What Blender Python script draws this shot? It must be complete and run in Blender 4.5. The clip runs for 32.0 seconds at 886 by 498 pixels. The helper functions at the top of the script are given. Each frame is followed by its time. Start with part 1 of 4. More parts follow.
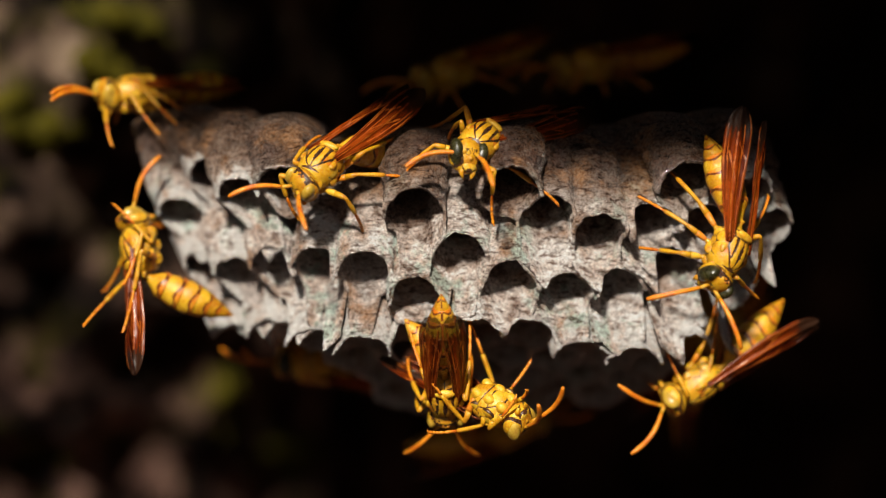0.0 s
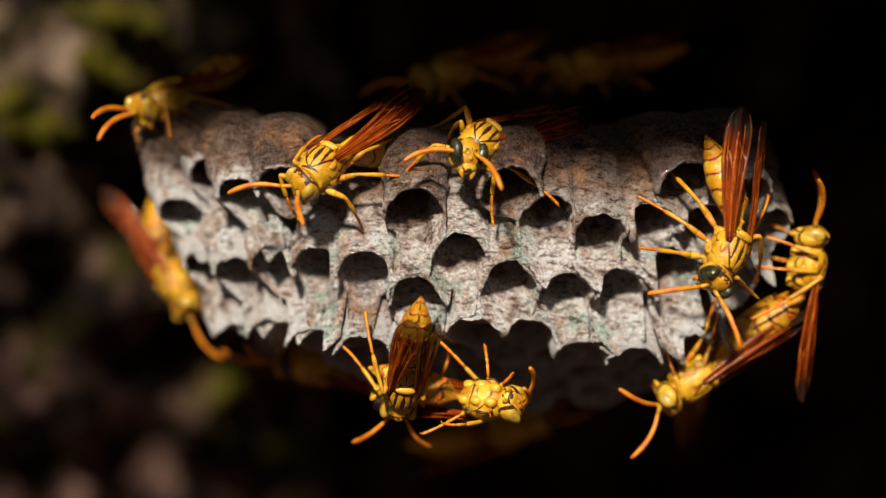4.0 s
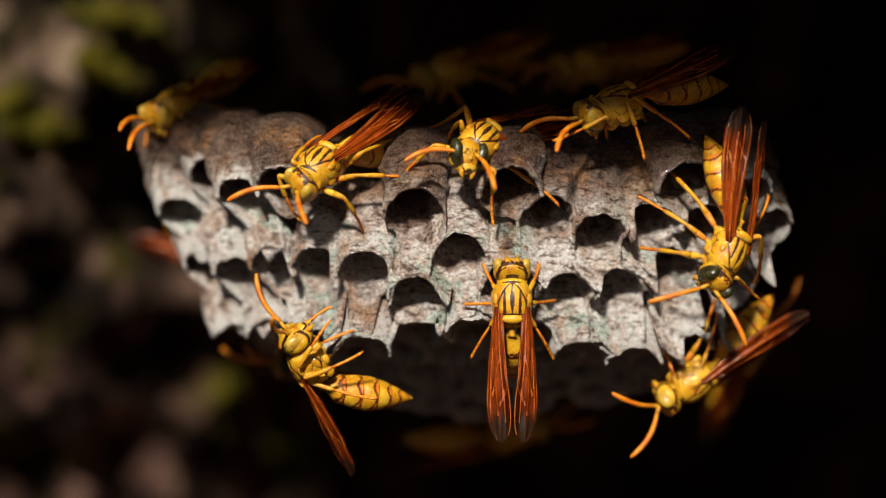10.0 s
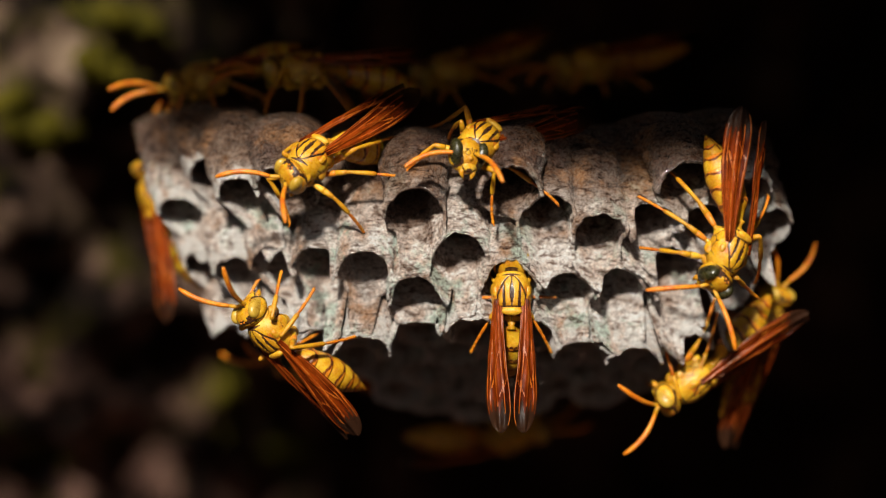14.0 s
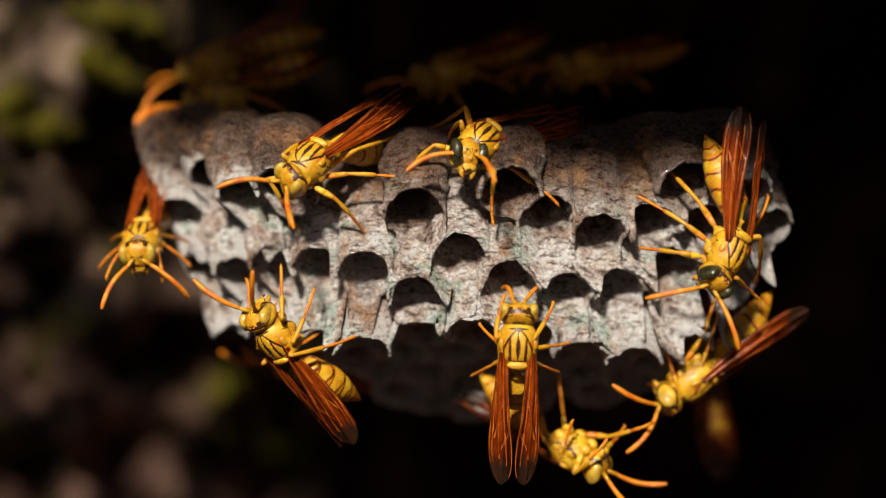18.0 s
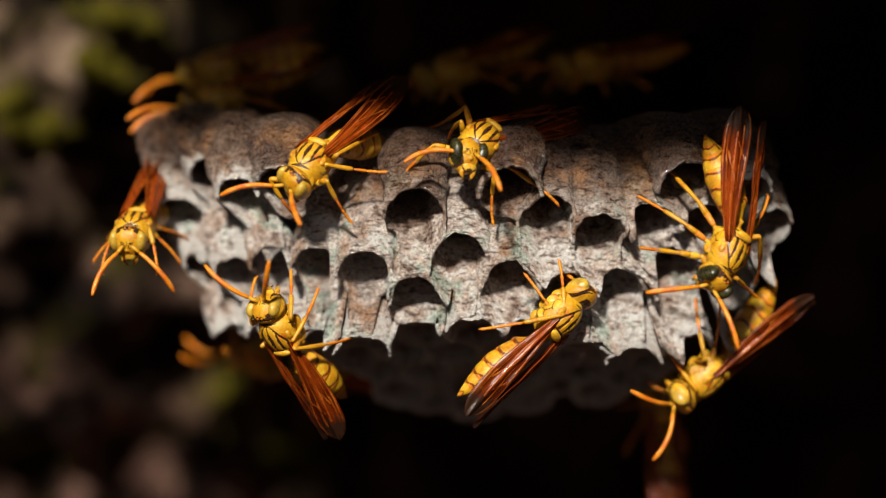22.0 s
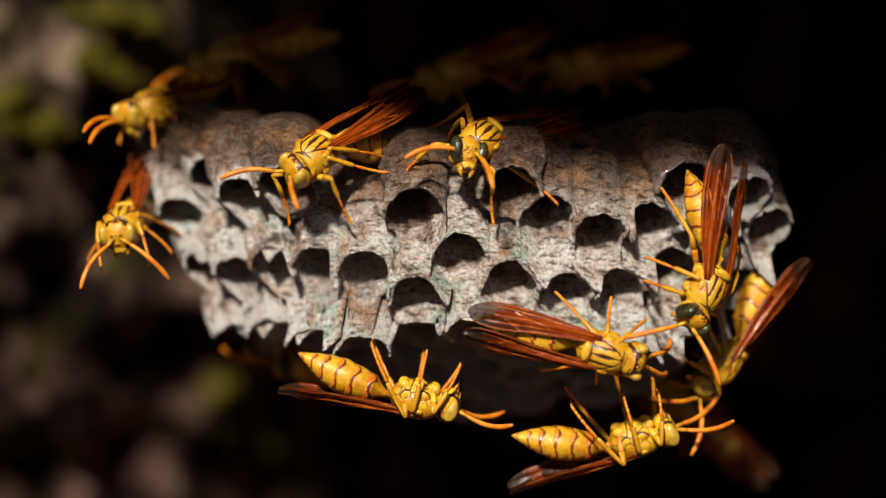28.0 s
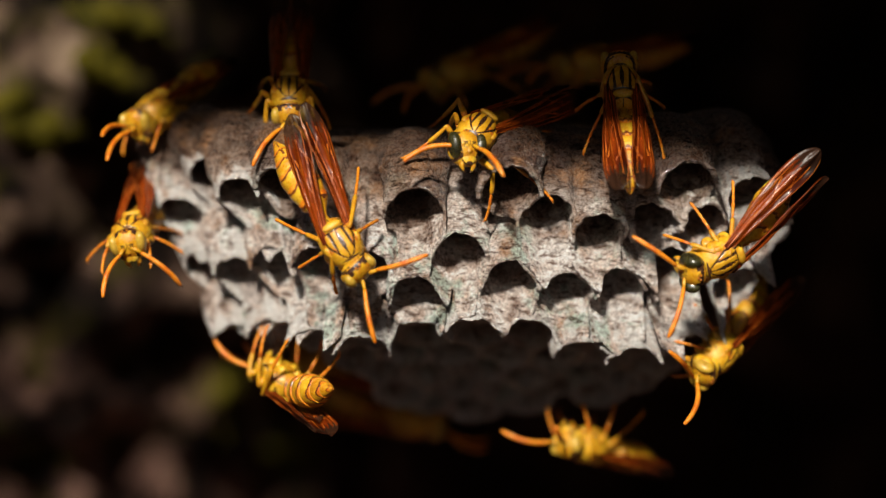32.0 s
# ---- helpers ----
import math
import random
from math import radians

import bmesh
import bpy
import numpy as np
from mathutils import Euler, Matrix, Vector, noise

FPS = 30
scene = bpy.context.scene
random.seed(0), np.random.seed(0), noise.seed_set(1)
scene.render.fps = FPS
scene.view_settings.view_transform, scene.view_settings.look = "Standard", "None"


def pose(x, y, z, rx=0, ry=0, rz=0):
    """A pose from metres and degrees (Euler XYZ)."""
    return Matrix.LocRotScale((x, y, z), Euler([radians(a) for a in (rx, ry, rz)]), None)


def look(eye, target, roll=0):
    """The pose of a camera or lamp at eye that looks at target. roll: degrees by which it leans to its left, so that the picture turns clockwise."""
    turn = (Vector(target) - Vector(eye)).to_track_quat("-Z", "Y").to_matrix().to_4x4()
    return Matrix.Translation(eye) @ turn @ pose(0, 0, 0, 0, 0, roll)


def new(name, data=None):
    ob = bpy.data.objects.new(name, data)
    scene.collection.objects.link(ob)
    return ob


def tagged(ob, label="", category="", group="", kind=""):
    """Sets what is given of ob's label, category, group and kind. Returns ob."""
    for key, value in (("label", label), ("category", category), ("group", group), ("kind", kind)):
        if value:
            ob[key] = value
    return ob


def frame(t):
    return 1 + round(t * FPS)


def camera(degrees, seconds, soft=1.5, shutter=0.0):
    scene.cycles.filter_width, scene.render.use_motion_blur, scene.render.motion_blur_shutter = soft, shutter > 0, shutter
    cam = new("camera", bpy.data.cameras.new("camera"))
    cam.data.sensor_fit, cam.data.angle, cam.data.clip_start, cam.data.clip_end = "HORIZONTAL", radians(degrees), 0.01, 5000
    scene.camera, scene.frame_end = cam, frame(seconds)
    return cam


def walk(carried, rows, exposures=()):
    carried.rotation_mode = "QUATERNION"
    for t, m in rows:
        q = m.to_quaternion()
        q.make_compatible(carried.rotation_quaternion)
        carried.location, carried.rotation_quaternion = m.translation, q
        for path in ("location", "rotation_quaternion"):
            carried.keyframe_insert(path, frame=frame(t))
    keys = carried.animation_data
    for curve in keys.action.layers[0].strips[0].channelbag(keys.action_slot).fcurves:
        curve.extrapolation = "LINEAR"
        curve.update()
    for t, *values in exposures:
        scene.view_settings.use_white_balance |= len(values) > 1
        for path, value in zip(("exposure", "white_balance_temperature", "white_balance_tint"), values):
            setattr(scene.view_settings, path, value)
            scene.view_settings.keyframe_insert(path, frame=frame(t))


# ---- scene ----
# A paper-wasp nest under a rock ledge, true size: cells 5 mm apart, wasps 17 mm long.
FOV = 20.0
D = 0.2312          # from the lens to the front of the comb, at y = 0
S = 2 * D * math.tan(radians(FOV / 2)) / 1568   # metres per picture unit at y = 0
CELL = 98 * S       # spacing of the cells

cam = camera(FOV, 32.0, soft=1.1)
cam.data.dof.use_dof = True
cam.data.dof.focus_distance = D - 0.002
cam.data.dof.aperture_fstop = 11.0
walk(cam, [(0, look((0, -D, 0), (0, 0, 0))), (32, look((0, -D, 0), (0, 0, 0)))], exposures=[(0, 0.66), (32, 0.66)])


def at(x, y, d):
    """The place d millimetres behind the front of the comb that lies towards (x, y)."""
    k = (D + d * 0.001) / D * S
    return Vector(((x - 784) * k, d * 0.001, (441 - y) * k))


# ---- light ----
SUN_ELEVATION, SUN_AZIMUTH = 31, -10      # azimuth: degrees to the viewer's right of straight behind the camera
world = bpy.data.worlds.new("world")
scene.world = world
world.use_nodes = True
sky = world.node_tree.nodes.new("ShaderNodeTexSky")
sky.sky_type = "NISHITA"
sky.sun_disc = False
sky.sun_elevation = radians(SUN_ELEVATION)
sky.sun_rotation = radians(180 - SUN_AZIMUTH)
back = world.node_tree.nodes["Background"]
back.inputs[1].default_value = 0.015
world.node_tree.links.new(sky.outputs[0], back.inputs[0])

sun = new("sun", bpy.data.lights.new("sun", "SUN"))
sun.data.energy, sun.data.angle, sun.data.color = 5.0, radians(4.5), (1.0, 0.93, 0.81)
sun_way = Vector((math.sin(radians(SUN_AZIMUTH)) * math.cos(radians(SUN_ELEVATION)), -math.cos(radians(SUN_AZIMUTH)) * math.cos(radians(SUN_ELEVATION)), math.sin(radians(SUN_ELEVATION))))
sun.matrix_world = look(sun_way, (0, 0, 0))

# ---- materials ----
def material(name, build, rough=0.5, bump=0.0, **sockets):
    """A node material; build(n, link, coords) gives the colour socket and, if it likes, a height socket."""
    m = bpy.data.materials.new(name)
    m.use_nodes = True
    t = m.node_tree
    bsdf = t.nodes["Principled BSDF"]
    bsdf.inputs["Roughness"].default_value = rough
    for key, value in sockets.items():
        bsdf.inputs[key.replace("_", " ")].default_value = value

    def n(kind, inputs=(), operation="", data_type="", blend_type=""):
        node = t.nodes.new("ShaderNode" + kind)
        if operation:
            node.operation = operation
        if data_type:
            node.data_type = data_type
        if blend_type:
            node.blend_type = blend_type
        for k, v in dict(inputs).items():
            if isinstance(v, bpy.types.NodeSocket):
                t.links.new(v, node.inputs[k])
            else:
                node.inputs[k].default_value = v
        return node
    coords = n("TexCoord").outputs["Object"]
    colour, height = build(n, coords, bsdf, t)
    t.links.new(colour, bsdf.inputs["Base Color"])
    if height is not None:
        b = n("Bump", {"Strength": 1.0, "Distance": bump, "Height": height})
        t.links.new(b.outputs[0], bsdf.inputs["Normal"])
    return m


def ramp(n, fac, stops):
    node = n("ValToRGB", {"Fac": fac})
    e = node.color_ramp.elements
    while len(e) < len(stops):
        e.new(0.5)
    for el, (p, c) in zip(e, stops):
        el.position, el.color = p, (*c, 1)
    return node.outputs[0]


def mixed(n, fac, a, b):
    node = n("Mix", data_type="RGBA")
    for k, v in ((0, fac), (6, a), (7, b)):
        if isinstance(v, bpy.types.NodeSocket):
            node.id_data.links.new(v, node.inputs[k])
        else:
            node.inputs[k].default_value = v if k == 0 else (*v, 1)
    return node.outputs[2]


def tex(n, coords, scale, detail=4, rough=0.6, stretch=None):
    if stretch:
        coords = n("Mapping", {"Vector": coords, "Scale": stretch}).outputs[0]
    return n("TexNoise", {"Vector": coords, "Scale": scale, "Detail": detail, "Roughness": rough}).outputs[0]


def paper(n, c, bsdf, t, pale=0.0):
    bsdf.inputs["Specular IOR Level"].default_value = 1.0
    world_c = n("NewGeometry").outputs["Position"]
    big = tex(n, world_c, 150, 6, 0.7)
    fine = tex(n, world_c, 2500, 7, 0.85)
    bands = tex(n, c, 620, 7, 0.74, (0.42, 0.42, 2.0))
    col = ramp(n, big, [(0.33, (0.30, 0.205, 0.165)), (0.40, (0.56, 0.45, 0.40)), (0.46, (0.82, 0.73, 0.69)), (0.55, (0.96, 0.92, 0.91))])
    patch = ramp(n, tex(n, world_c, 430, 4, 0.65), [(0.36, (0.58, 0.47, 0.41)), (0.46, (0.95, 0.92, 0.90)), (0.56, (1.18, 1.18, 1.19))])
    blotched = n("Mix", data_type="RGBA", blend_type="MULTIPLY")
    blotched.inputs[0].default_value = 1
    t.links.new(col, blotched.inputs[6])
    t.links.new(patch, blotched.inputs[7])
    col = blotched.outputs[2]
    # Browner paper near the roots; the comb top's fading shade is partly put in here.
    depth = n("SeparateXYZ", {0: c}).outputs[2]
    root_dist = n("MapRange", {0: n("Math", {0: depth, 1: n("Math", {0: big, 1: 0.008}, operation="MULTIPLY").outputs[0]}, operation="ADD").outputs[0], 1: 0.0066, 2: 0.0138}).outputs[0]
    old_dim = ramp(n, root_dist, [(0.0, (0.15, 0.098, 0.07)), (0.28, (0.31, 0.24, 0.195)), (0.50, (0.61, 0.565, 0.53)), (0.85, (0.90, 0.89, 0.88))])
    aged_dim = n("Mix", data_type="RGBA", blend_type="MULTIPLY")
    aged_dim.inputs[0].default_value = 1
    t.links.new(col, aged_dim.inputs[6])
    t.links.new(old_dim, aged_dim.inputs[7])
    col = aged_dim.outputs[2]
    stain = ramp(n, tex(n, world_c, 120, 5, 0.7, (1.3, 1, 0.8)), [(0.52, (0, 0, 0)), (0.64, (1, 1, 1))])
    col = mixed(n, n("Math", {0: stain, 1: 0.42}, operation="MULTIPLY").outputs[0], col, (0.13, 0.095, 0.095))
    warm = ramp(n, tex(n, world_c, 260, 3, 0.6), [(0.5, (0, 0, 0)), (0.68, (1, 1, 1))])
    col = mixed(n, n("Math", {0: warm, 1: 0.8}, operation="MULTIPLY").outputs[0], col, (0.42, 0.22, 0.11))
    lichen = ramp(n, tex(n, world_c, 210, 4, 0.7, (1, 1, 0.9)), [(0.54, (0, 0, 0)), (0.63, (1, 1, 1))])
    lichen = n("Math", {0: lichen, 1: root_dist}, operation="MULTIPLY").outputs[0]
    col = mixed(n, n("Math", {0: lichen, 1: 0.7}, operation="MULTIPLY").outputs[0], col, (0.40, 0.56, 0.49))
    dark = ramp(n, bands, [(0.34, (0.50, 0.44, 0.41)), (0.42, (0.86, 0.84, 0.82)), (0.51, (1.05, 1.05, 1.05)), (0.62, (1.18, 1.18, 1.18))])
    node = n("Mix", data_type="RGBA", blend_type="MULTIPLY")
    node.inputs[0].default_value = 1
    t.links.new(col, node.inputs[6])
    t.links.new(dark, node.inputs[7])
    speck = ramp(n, fine, [(0.38, (0.42, 0.37, 0.34)), (0.47, (0.92, 0.91, 0.90)), (0.57, (1.4, 1.4, 1.39))])
    node2 = n("Mix", data_type="RGBA", blend_type="MULTIPLY")
    node2.inputs[0].default_value = 1.0
    t.links.new(node.outputs[2], node2.inputs[6])
    t.links.new(speck, node2.inputs[7])
    fleck = ramp(n, tex(n, world_c, 1500, 4, 0.6, (0.55, 0.55, 1.7)), [(0.38, (0.30, 0.24, 0.21)), (0.46, (1.0, 1.0, 1.0))])      # dark plant fibres in the paper
    node3 = n("Mix", data_type="RGBA", blend_type="MULTIPLY")
    node3.inputs[0].default_value = 1.0
    node3.clamp_result = True
    t.links.new(node2.outputs[2], node3.inputs[6])
    t.links.new(fleck, node3.inputs[7])
    t.links.new(ramp(n, tex(n, world_c, 3400, 3, 0.6), [(0.45, (0.12, 0.12, 0.12)), (0.58, (0.50, 0.50, 0.50))]), bsdf.inputs["Roughness"])
    lumps = tex(n, world_c, 900, 5, 0.6, (0.8, 0.8, 1.5))
    h = n("Math", {0: n("Math", {0: bands, 1: 1.5}, operation="MULTIPLY").outputs[0], 1: n("Math", {0: fine, 1: 0.8}, operation="MULTIPLY").outputs[0]}, operation="ADD").outputs[0]
    h = n("Math", {0: h, 1: n("Math", {0: lumps, 1: 1.3}, operation="MULTIPLY").outputs[0]}, operation="ADD").outputs[0]
    beads = n("TexVoronoi", {"Vector": world_c, "Scale": 3000.0}).outputs["Distance"]                   # hardened spittle beads
    h = n("Math", {0: h, 1: n("Math", {0: beads, 1: -0.11}, operation="MULTIPLY").outputs[0]}, operation="ADD").outputs[0]
    out = node3.outputs[2]
    if pale:
        out = mixed(n, ramp(n, tex(n, world_c, 900, 4, 0.6), [(0.36, (0.25, 0.25, 0.25)), (0.56, (pale, pale, pale))]), out, (0.80, 0.78, 0.76))
    return out, h


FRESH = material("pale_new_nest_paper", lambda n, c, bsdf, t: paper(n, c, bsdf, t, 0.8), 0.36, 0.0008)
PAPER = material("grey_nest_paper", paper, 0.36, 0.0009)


def chitin(base, deep, light):
    def build(n, c, bsdf, t):
        a = tex(n, c, 520, 5, 0.66)
        t.links.new(ramp(n, tex(n, c, 5000, 2, 0.5), [(0.4, (0.2, 0.2, 0.2)), (0.62, (0.5, 0.5, 0.5))]), bsdf.inputs["Roughness"])
        col = ramp(n, a, [(0.36, deep), (0.52, base), (0.68, light)])
        return col, tex(n, c, 9000, 3, 0.6)
    return build


SKIN = {"Subsurface_Weight": 0.18, "Subsurface_Scale": 0.0007, "Subsurface_Radius": (1.0, 0.45, 0.06)}
YELLOW = material("yellow_chitin", chitin((0.50, 0.255, 0.010), (0.34, 0.125, 0.004), (0.62, 0.39, 0.028)), 0.34, 0.00005, **SKIN)
PALE = material("pale_yellow_chitin", chitin((0.60, 0.35, 0.025), (0.50, 0.23, 0.012), (0.70, 0.48, 0.07)), 0.34, 0.00005, **SKIN)
ORANGE = material("orange_chitin", chitin((0.56, 0.175, 0.008), (0.42, 0.085, 0.005), (0.64, 0.27, 0.02)), 0.38, 0.00005, **SKIN)
AMBER = material("amber_chitin", chitin((0.56, 0.19, 0.010), (0.34, 0.075, 0.004), (0.66, 0.33, 0.02)), 0.34, 0.00005, **SKIN)
BROWN = material("dark_brown_chitin", chitin((0.035, 0.013, 0.006), (0.02, 0.008, 0.004), (0.07, 0.025, 0.01)), 0.33, 0.00002)
RUST = material("rust_brown_chitin", chitin((0.12, 0.028, 0.005), (0.06, 0.014, 0.004), (0.20, 0.05, 0.008)), 0.36, 0.00002)
EYE = material("olive_compound_eye", chitin((0.40, 0.25, 0.028), (0.26, 0.14, 0.015), (0.50, 0.34, 0.06)), 0.14, 0.00001)
EYE_DARK = material("black_compound_eye", chitin((0.022, 0.020, 0.006), (0.008, 0.008, 0.004), (0.05, 0.042, 0.010)), 0.10, 0.00001)


def wing_paint(n, c, bsdf, t):
    a = tex(n, c, 420, 4, 0.6, (1, 0.3, 1))
    return ramp(n, a, [(0.35, (0.030, 0.0034, 0.0006)), (0.5, (0.090, 0.011, 0.0012)), (0.66, (0.23, 0.036, 0.003))]), tex(n, c, 1500, 3, 0.6, (1, 0.3, 1))


def smoky_paint(n, c, bsdf, t):
    return ramp(n, tex(n, c, 420, 4, 0.6, (1, 0.3, 1)), [(0.35, (0.012, 0.005, 0.003)), (0.65, (0.05, 0.02, 0.010))]), tex(n, c, 1500, 3, 0.6, (1, 0.3, 1))


WING = material("amber_wing_membrane", wing_paint, 0.30, 0.00008, Alpha=0.80, Specular_IOR_Level=0.12)
SMOKY = material("smoky_wing_tip", smoky_paint, 0.30, 0.00008, Alpha=0.6, Specular_IOR_Level=0.2)
VEIN = material("brown_wing_vein", chitin((0.26, 0.058, 0.005), (0.14, 0.025, 0.003), (0.38, 0.11, 0.011)), 0.3, 0.00001)


def rock_paint(n, c, bsdf, t):
    """Dark weathered rock: black hollows, pinkish-brown and grey-tan lichen crusts, a thin olive film of algae."""
    p = n("NewGeometry").outputs["Position"]
    big = tex(n, p, 48, 3, 0.5)
    mid = tex(n, p, 120, 3, 0.5)
    fine = tex(n, p, 420, 6, 0.7)
    crust = ramp(n, mid, [(0.40, (0.008, 0.006, 0.005)), (0.47, (0.034, 0.024, 0.021)), (0.54, (0.105, 0.078, 0.067)), (0.61, (0.20, 0.16, 0.135))])
    hollow = ramp(n, big, [(0.38, (0.18, 0.15, 0.14)), (0.50, (0.84, 0.77, 0.74)), (0.58, (1.6, 1.54, 1.5))])
    grain = ramp(n, fine, [(0.3, (0.35, 0.35, 0.35)), (0.6, (1.1, 1.1, 1.1))])
    col = crust
    for layer in (hollow, grain):
        node = n("Mix", data_type="RGBA", blend_type="MULTIPLY")
        node.inputs[0].default_value = 1
        t.links.new(col, node.inputs[6])
        t.links.new(layer, node.inputs[7])
        col = node.outputs[2]
    height = n("SeparateXYZ", {0: p}).outputs[2]
    height_share = n("MapRange", {0: height, 1: -0.02, 2: 0.02}).outputs[0]
    tint = mixed(n, height_share, (0.95, 0.72, 0.68), (1.2, 1.12, 0.95))      # redder, darker stone low down, greyer, lighter lichen higher up
    node = n("Mix", data_type="RGBA", blend_type="MULTIPLY")
    node.inputs[0].default_value = 1
    t.links.new(col, node.inputs[6])
    t.links.new(tint, node.inputs[7])
    green = ramp(n, tex(n, p, 105, 4, 0.6, (1, 1, 1.4)), [(0.55, (0, 0, 0)), (0.63, (1, 1, 1))])
    col = mixed(n, n("Math", {0: green, 1: 0.75}, operation="MULTIPLY").outputs[0], node.outputs[2], (0.040, 0.034, 0.0035))
    return col, n("Math", {0: mid, 1: fine}, operation="ADD").outputs[0]


def moss_paint(n, c, bsdf, t):
    p = n("NewGeometry").outputs["Position"]
    return ramp(n, tex(n, p, 300, 3, 0.6), [(0.3, (0.016, 0.014, 0.0008)), (0.5, (0.045, 0.037, 0.0012)), (0.7, (0.085, 0.068, 0.0025))]), None


MOSS = material("yellow_green_moss", moss_paint, 0.8, Specular_IOR_Level=0.1)
ROCK = material("mossy_grey_rock", rock_paint, 0.9, 0.003, Specular_IOR_Level=0.06)


# Unseen ground, coloured reddish to bounce warm fill light up at the comb.
def bounce_paint(n, c, bsdf, t):
    p = n("NewGeometry").outputs["Position"]
    return ramp(n, tex(n, p, 30, 6, 0.7), [(0.3, (0.040, 0.009, 0.0025)), (0.7, (0.100, 0.024, 0.007))]), tex(n, p, 90, 5, 0.7)


BOUNCE = material("warm_bounce_ground", bounce_paint, 0.9, 0.006)

# ---- mesh helpers ----
def mesh_of(name, verts, faces, mats, index=None, smooth=True):
    me = bpy.data.meshes.new(name)
    me.from_pydata([tuple(v) for v in verts], [], faces)
    for m in mats:
        me.materials.append(m)
    if index is not None:
        me.polygons.foreach_set("material_index", index)
    me.polygons.foreach_set("use_smooth", [smooth] * len(faces))
    me.update()
    return me


def part(name, me, parent, m=None, label=""):
    ob = new(name, me)
    ob.parent = parent
    if m is not None:
        ob.matrix_basis = m
    return tagged(ob, label) if label else ob


def fbm(p, octaves=3):
    return noise.fractal(Vector(p), 1.0, 2.0, octaves)


# ---- rock niche and ground ----
def rock_sheet(name, f, nu, nv, label):
    """A sheet of rock f(a, b), a and b from 0 to 1."""
    verts, faces = [], []
    for j in range(nv + 1):
        for i in range(nu + 1):
            verts.append(f(i / nu, j / nv))
    w = nu + 1
    for j in range(nv):
        for i in range(nu):
            faces.append((j * w + i, j * w + i + 1, (j + 1) * w + i + 1, (j + 1) * w + i))
    ob = new(name, mesh_of(name, verts, faces, [ROCK]))
    return tagged(ob, label, "rock", kind="structure")


def niche(a, b):
    """The back of the niche: bulging on one side, running deep into a dark cleft on the other."""
    x = -0.30 + 0.70 * a
    z = -0.62 + 0.98 * b
    cleft = 1 / (1 + math.exp(-(x + 0.004 - 0.12 * max(0, -z)) / 0.012))
    y = 0.058 + 0.24 * cleft - 0.25 * max(0, -0.16 - x) + 0.06 * max(0, z) + 1.0 * min(0.075, max(0, 0.012 - z)) - 3.2 * max(0, min(x, 0.20) - 0.082)
    y += 0.008 * math.exp(-((z - 0.009 - 0.3 * (x + 0.05)) / 0.005) ** 2) + 0.006 * math.exp(-((x + 0.030) / 0.006) ** 2)      # crevices
    y -= 0.006 * math.exp(-((z + 0.005 + 0.15 * (x + 0.05)) / 0.006) ** 2)
    y += 0.018 * fbm((x * 24, z * 24, 3.1)) + 0.010 * fbm((x * 80, z * 80, 9.0)) + 0.0022 * fbm((x * 260, z * 260, 2.0))
    return (x, y, z)


rock_sheet("wall_rock", niche, 420, 480, "mottled grey rock face with yellow-green moss behind the nest")


MOSSES = [(150, 112, 75, 42), (22, 188, 50, 38), (70, 235, 75, 45), (205, 30, 80, 30), (115, 800, 80, 38), (400, 690, 32, 95), (520, 790, 60, 45), (290, 60, 60, 40)]


def moss_cushion(k, px, py, w, h):
    """A cushion of moss on the rock: many short upright shoots on a low dome."""
    rng = random.Random(k)
    verts, faces = [], []
    depth = 50
    for step in range(6):
        mid = at(px, py, depth)
        depth = 1000 * niche_depth(mid.x, mid.z)
    for q in range(1500):
        a, r = rng.uniform(0, 2 * math.pi), min(1.6, abs(rng.gauss(0, 0.7)))
        edge = 1 + 0.35 * fbm((math.cos(a) * 1.5 + k, math.sin(a) * 1.5, k))
        x, z = mid.x + math.cos(a) * r * w * S * 1.15 * edge, mid.z + math.sin(a) * r * h * S * 1.15 * edge
        if 1.4 * fbm((x * 170, z * 170, k)) + 0.45 * (1 - r) < rng.uniform(0.05, 0.55):
            continue
        y = niche_depth(x, z) + 0.0012 - 0.003 * max(0, 1 - r * r)
        lean = Vector((rng.uniform(-0.5, 0.5), -1, rng.uniform(-0.2, 0.8))).normalized() * rng.uniform(0.0012, 0.0024)
        side = Vector((rng.uniform(-1, 1), rng.uniform(-0.3, 0.3), rng.uniform(-1, 1))).normalized() * 0.0006
        base = Vector((x, y, z))
        up = side.cross(lean).normalized() * 0.0006
        i = len(verts)
        verts += [base - side, base + side, base + up, base + lean]
        faces += [(i, i + 1, i + 3), (i + 1, i + 2, i + 3), (i + 2, i, i + 3)]
    ob = new("moss_cushion", mesh_of("moss_cushion", verts, faces, [MOSS]))
    tagged(ob, "yellow-green moss cushion growing on the dark rock", "moss", "moss on the rock", "stuff")


def niche_depth(x, z):
    return niche((x + 0.30) / 0.70, (z + 0.62) / 0.98)[1]


for k, spot in enumerate(MOSSES):
    moss_cushion(k, *spot)


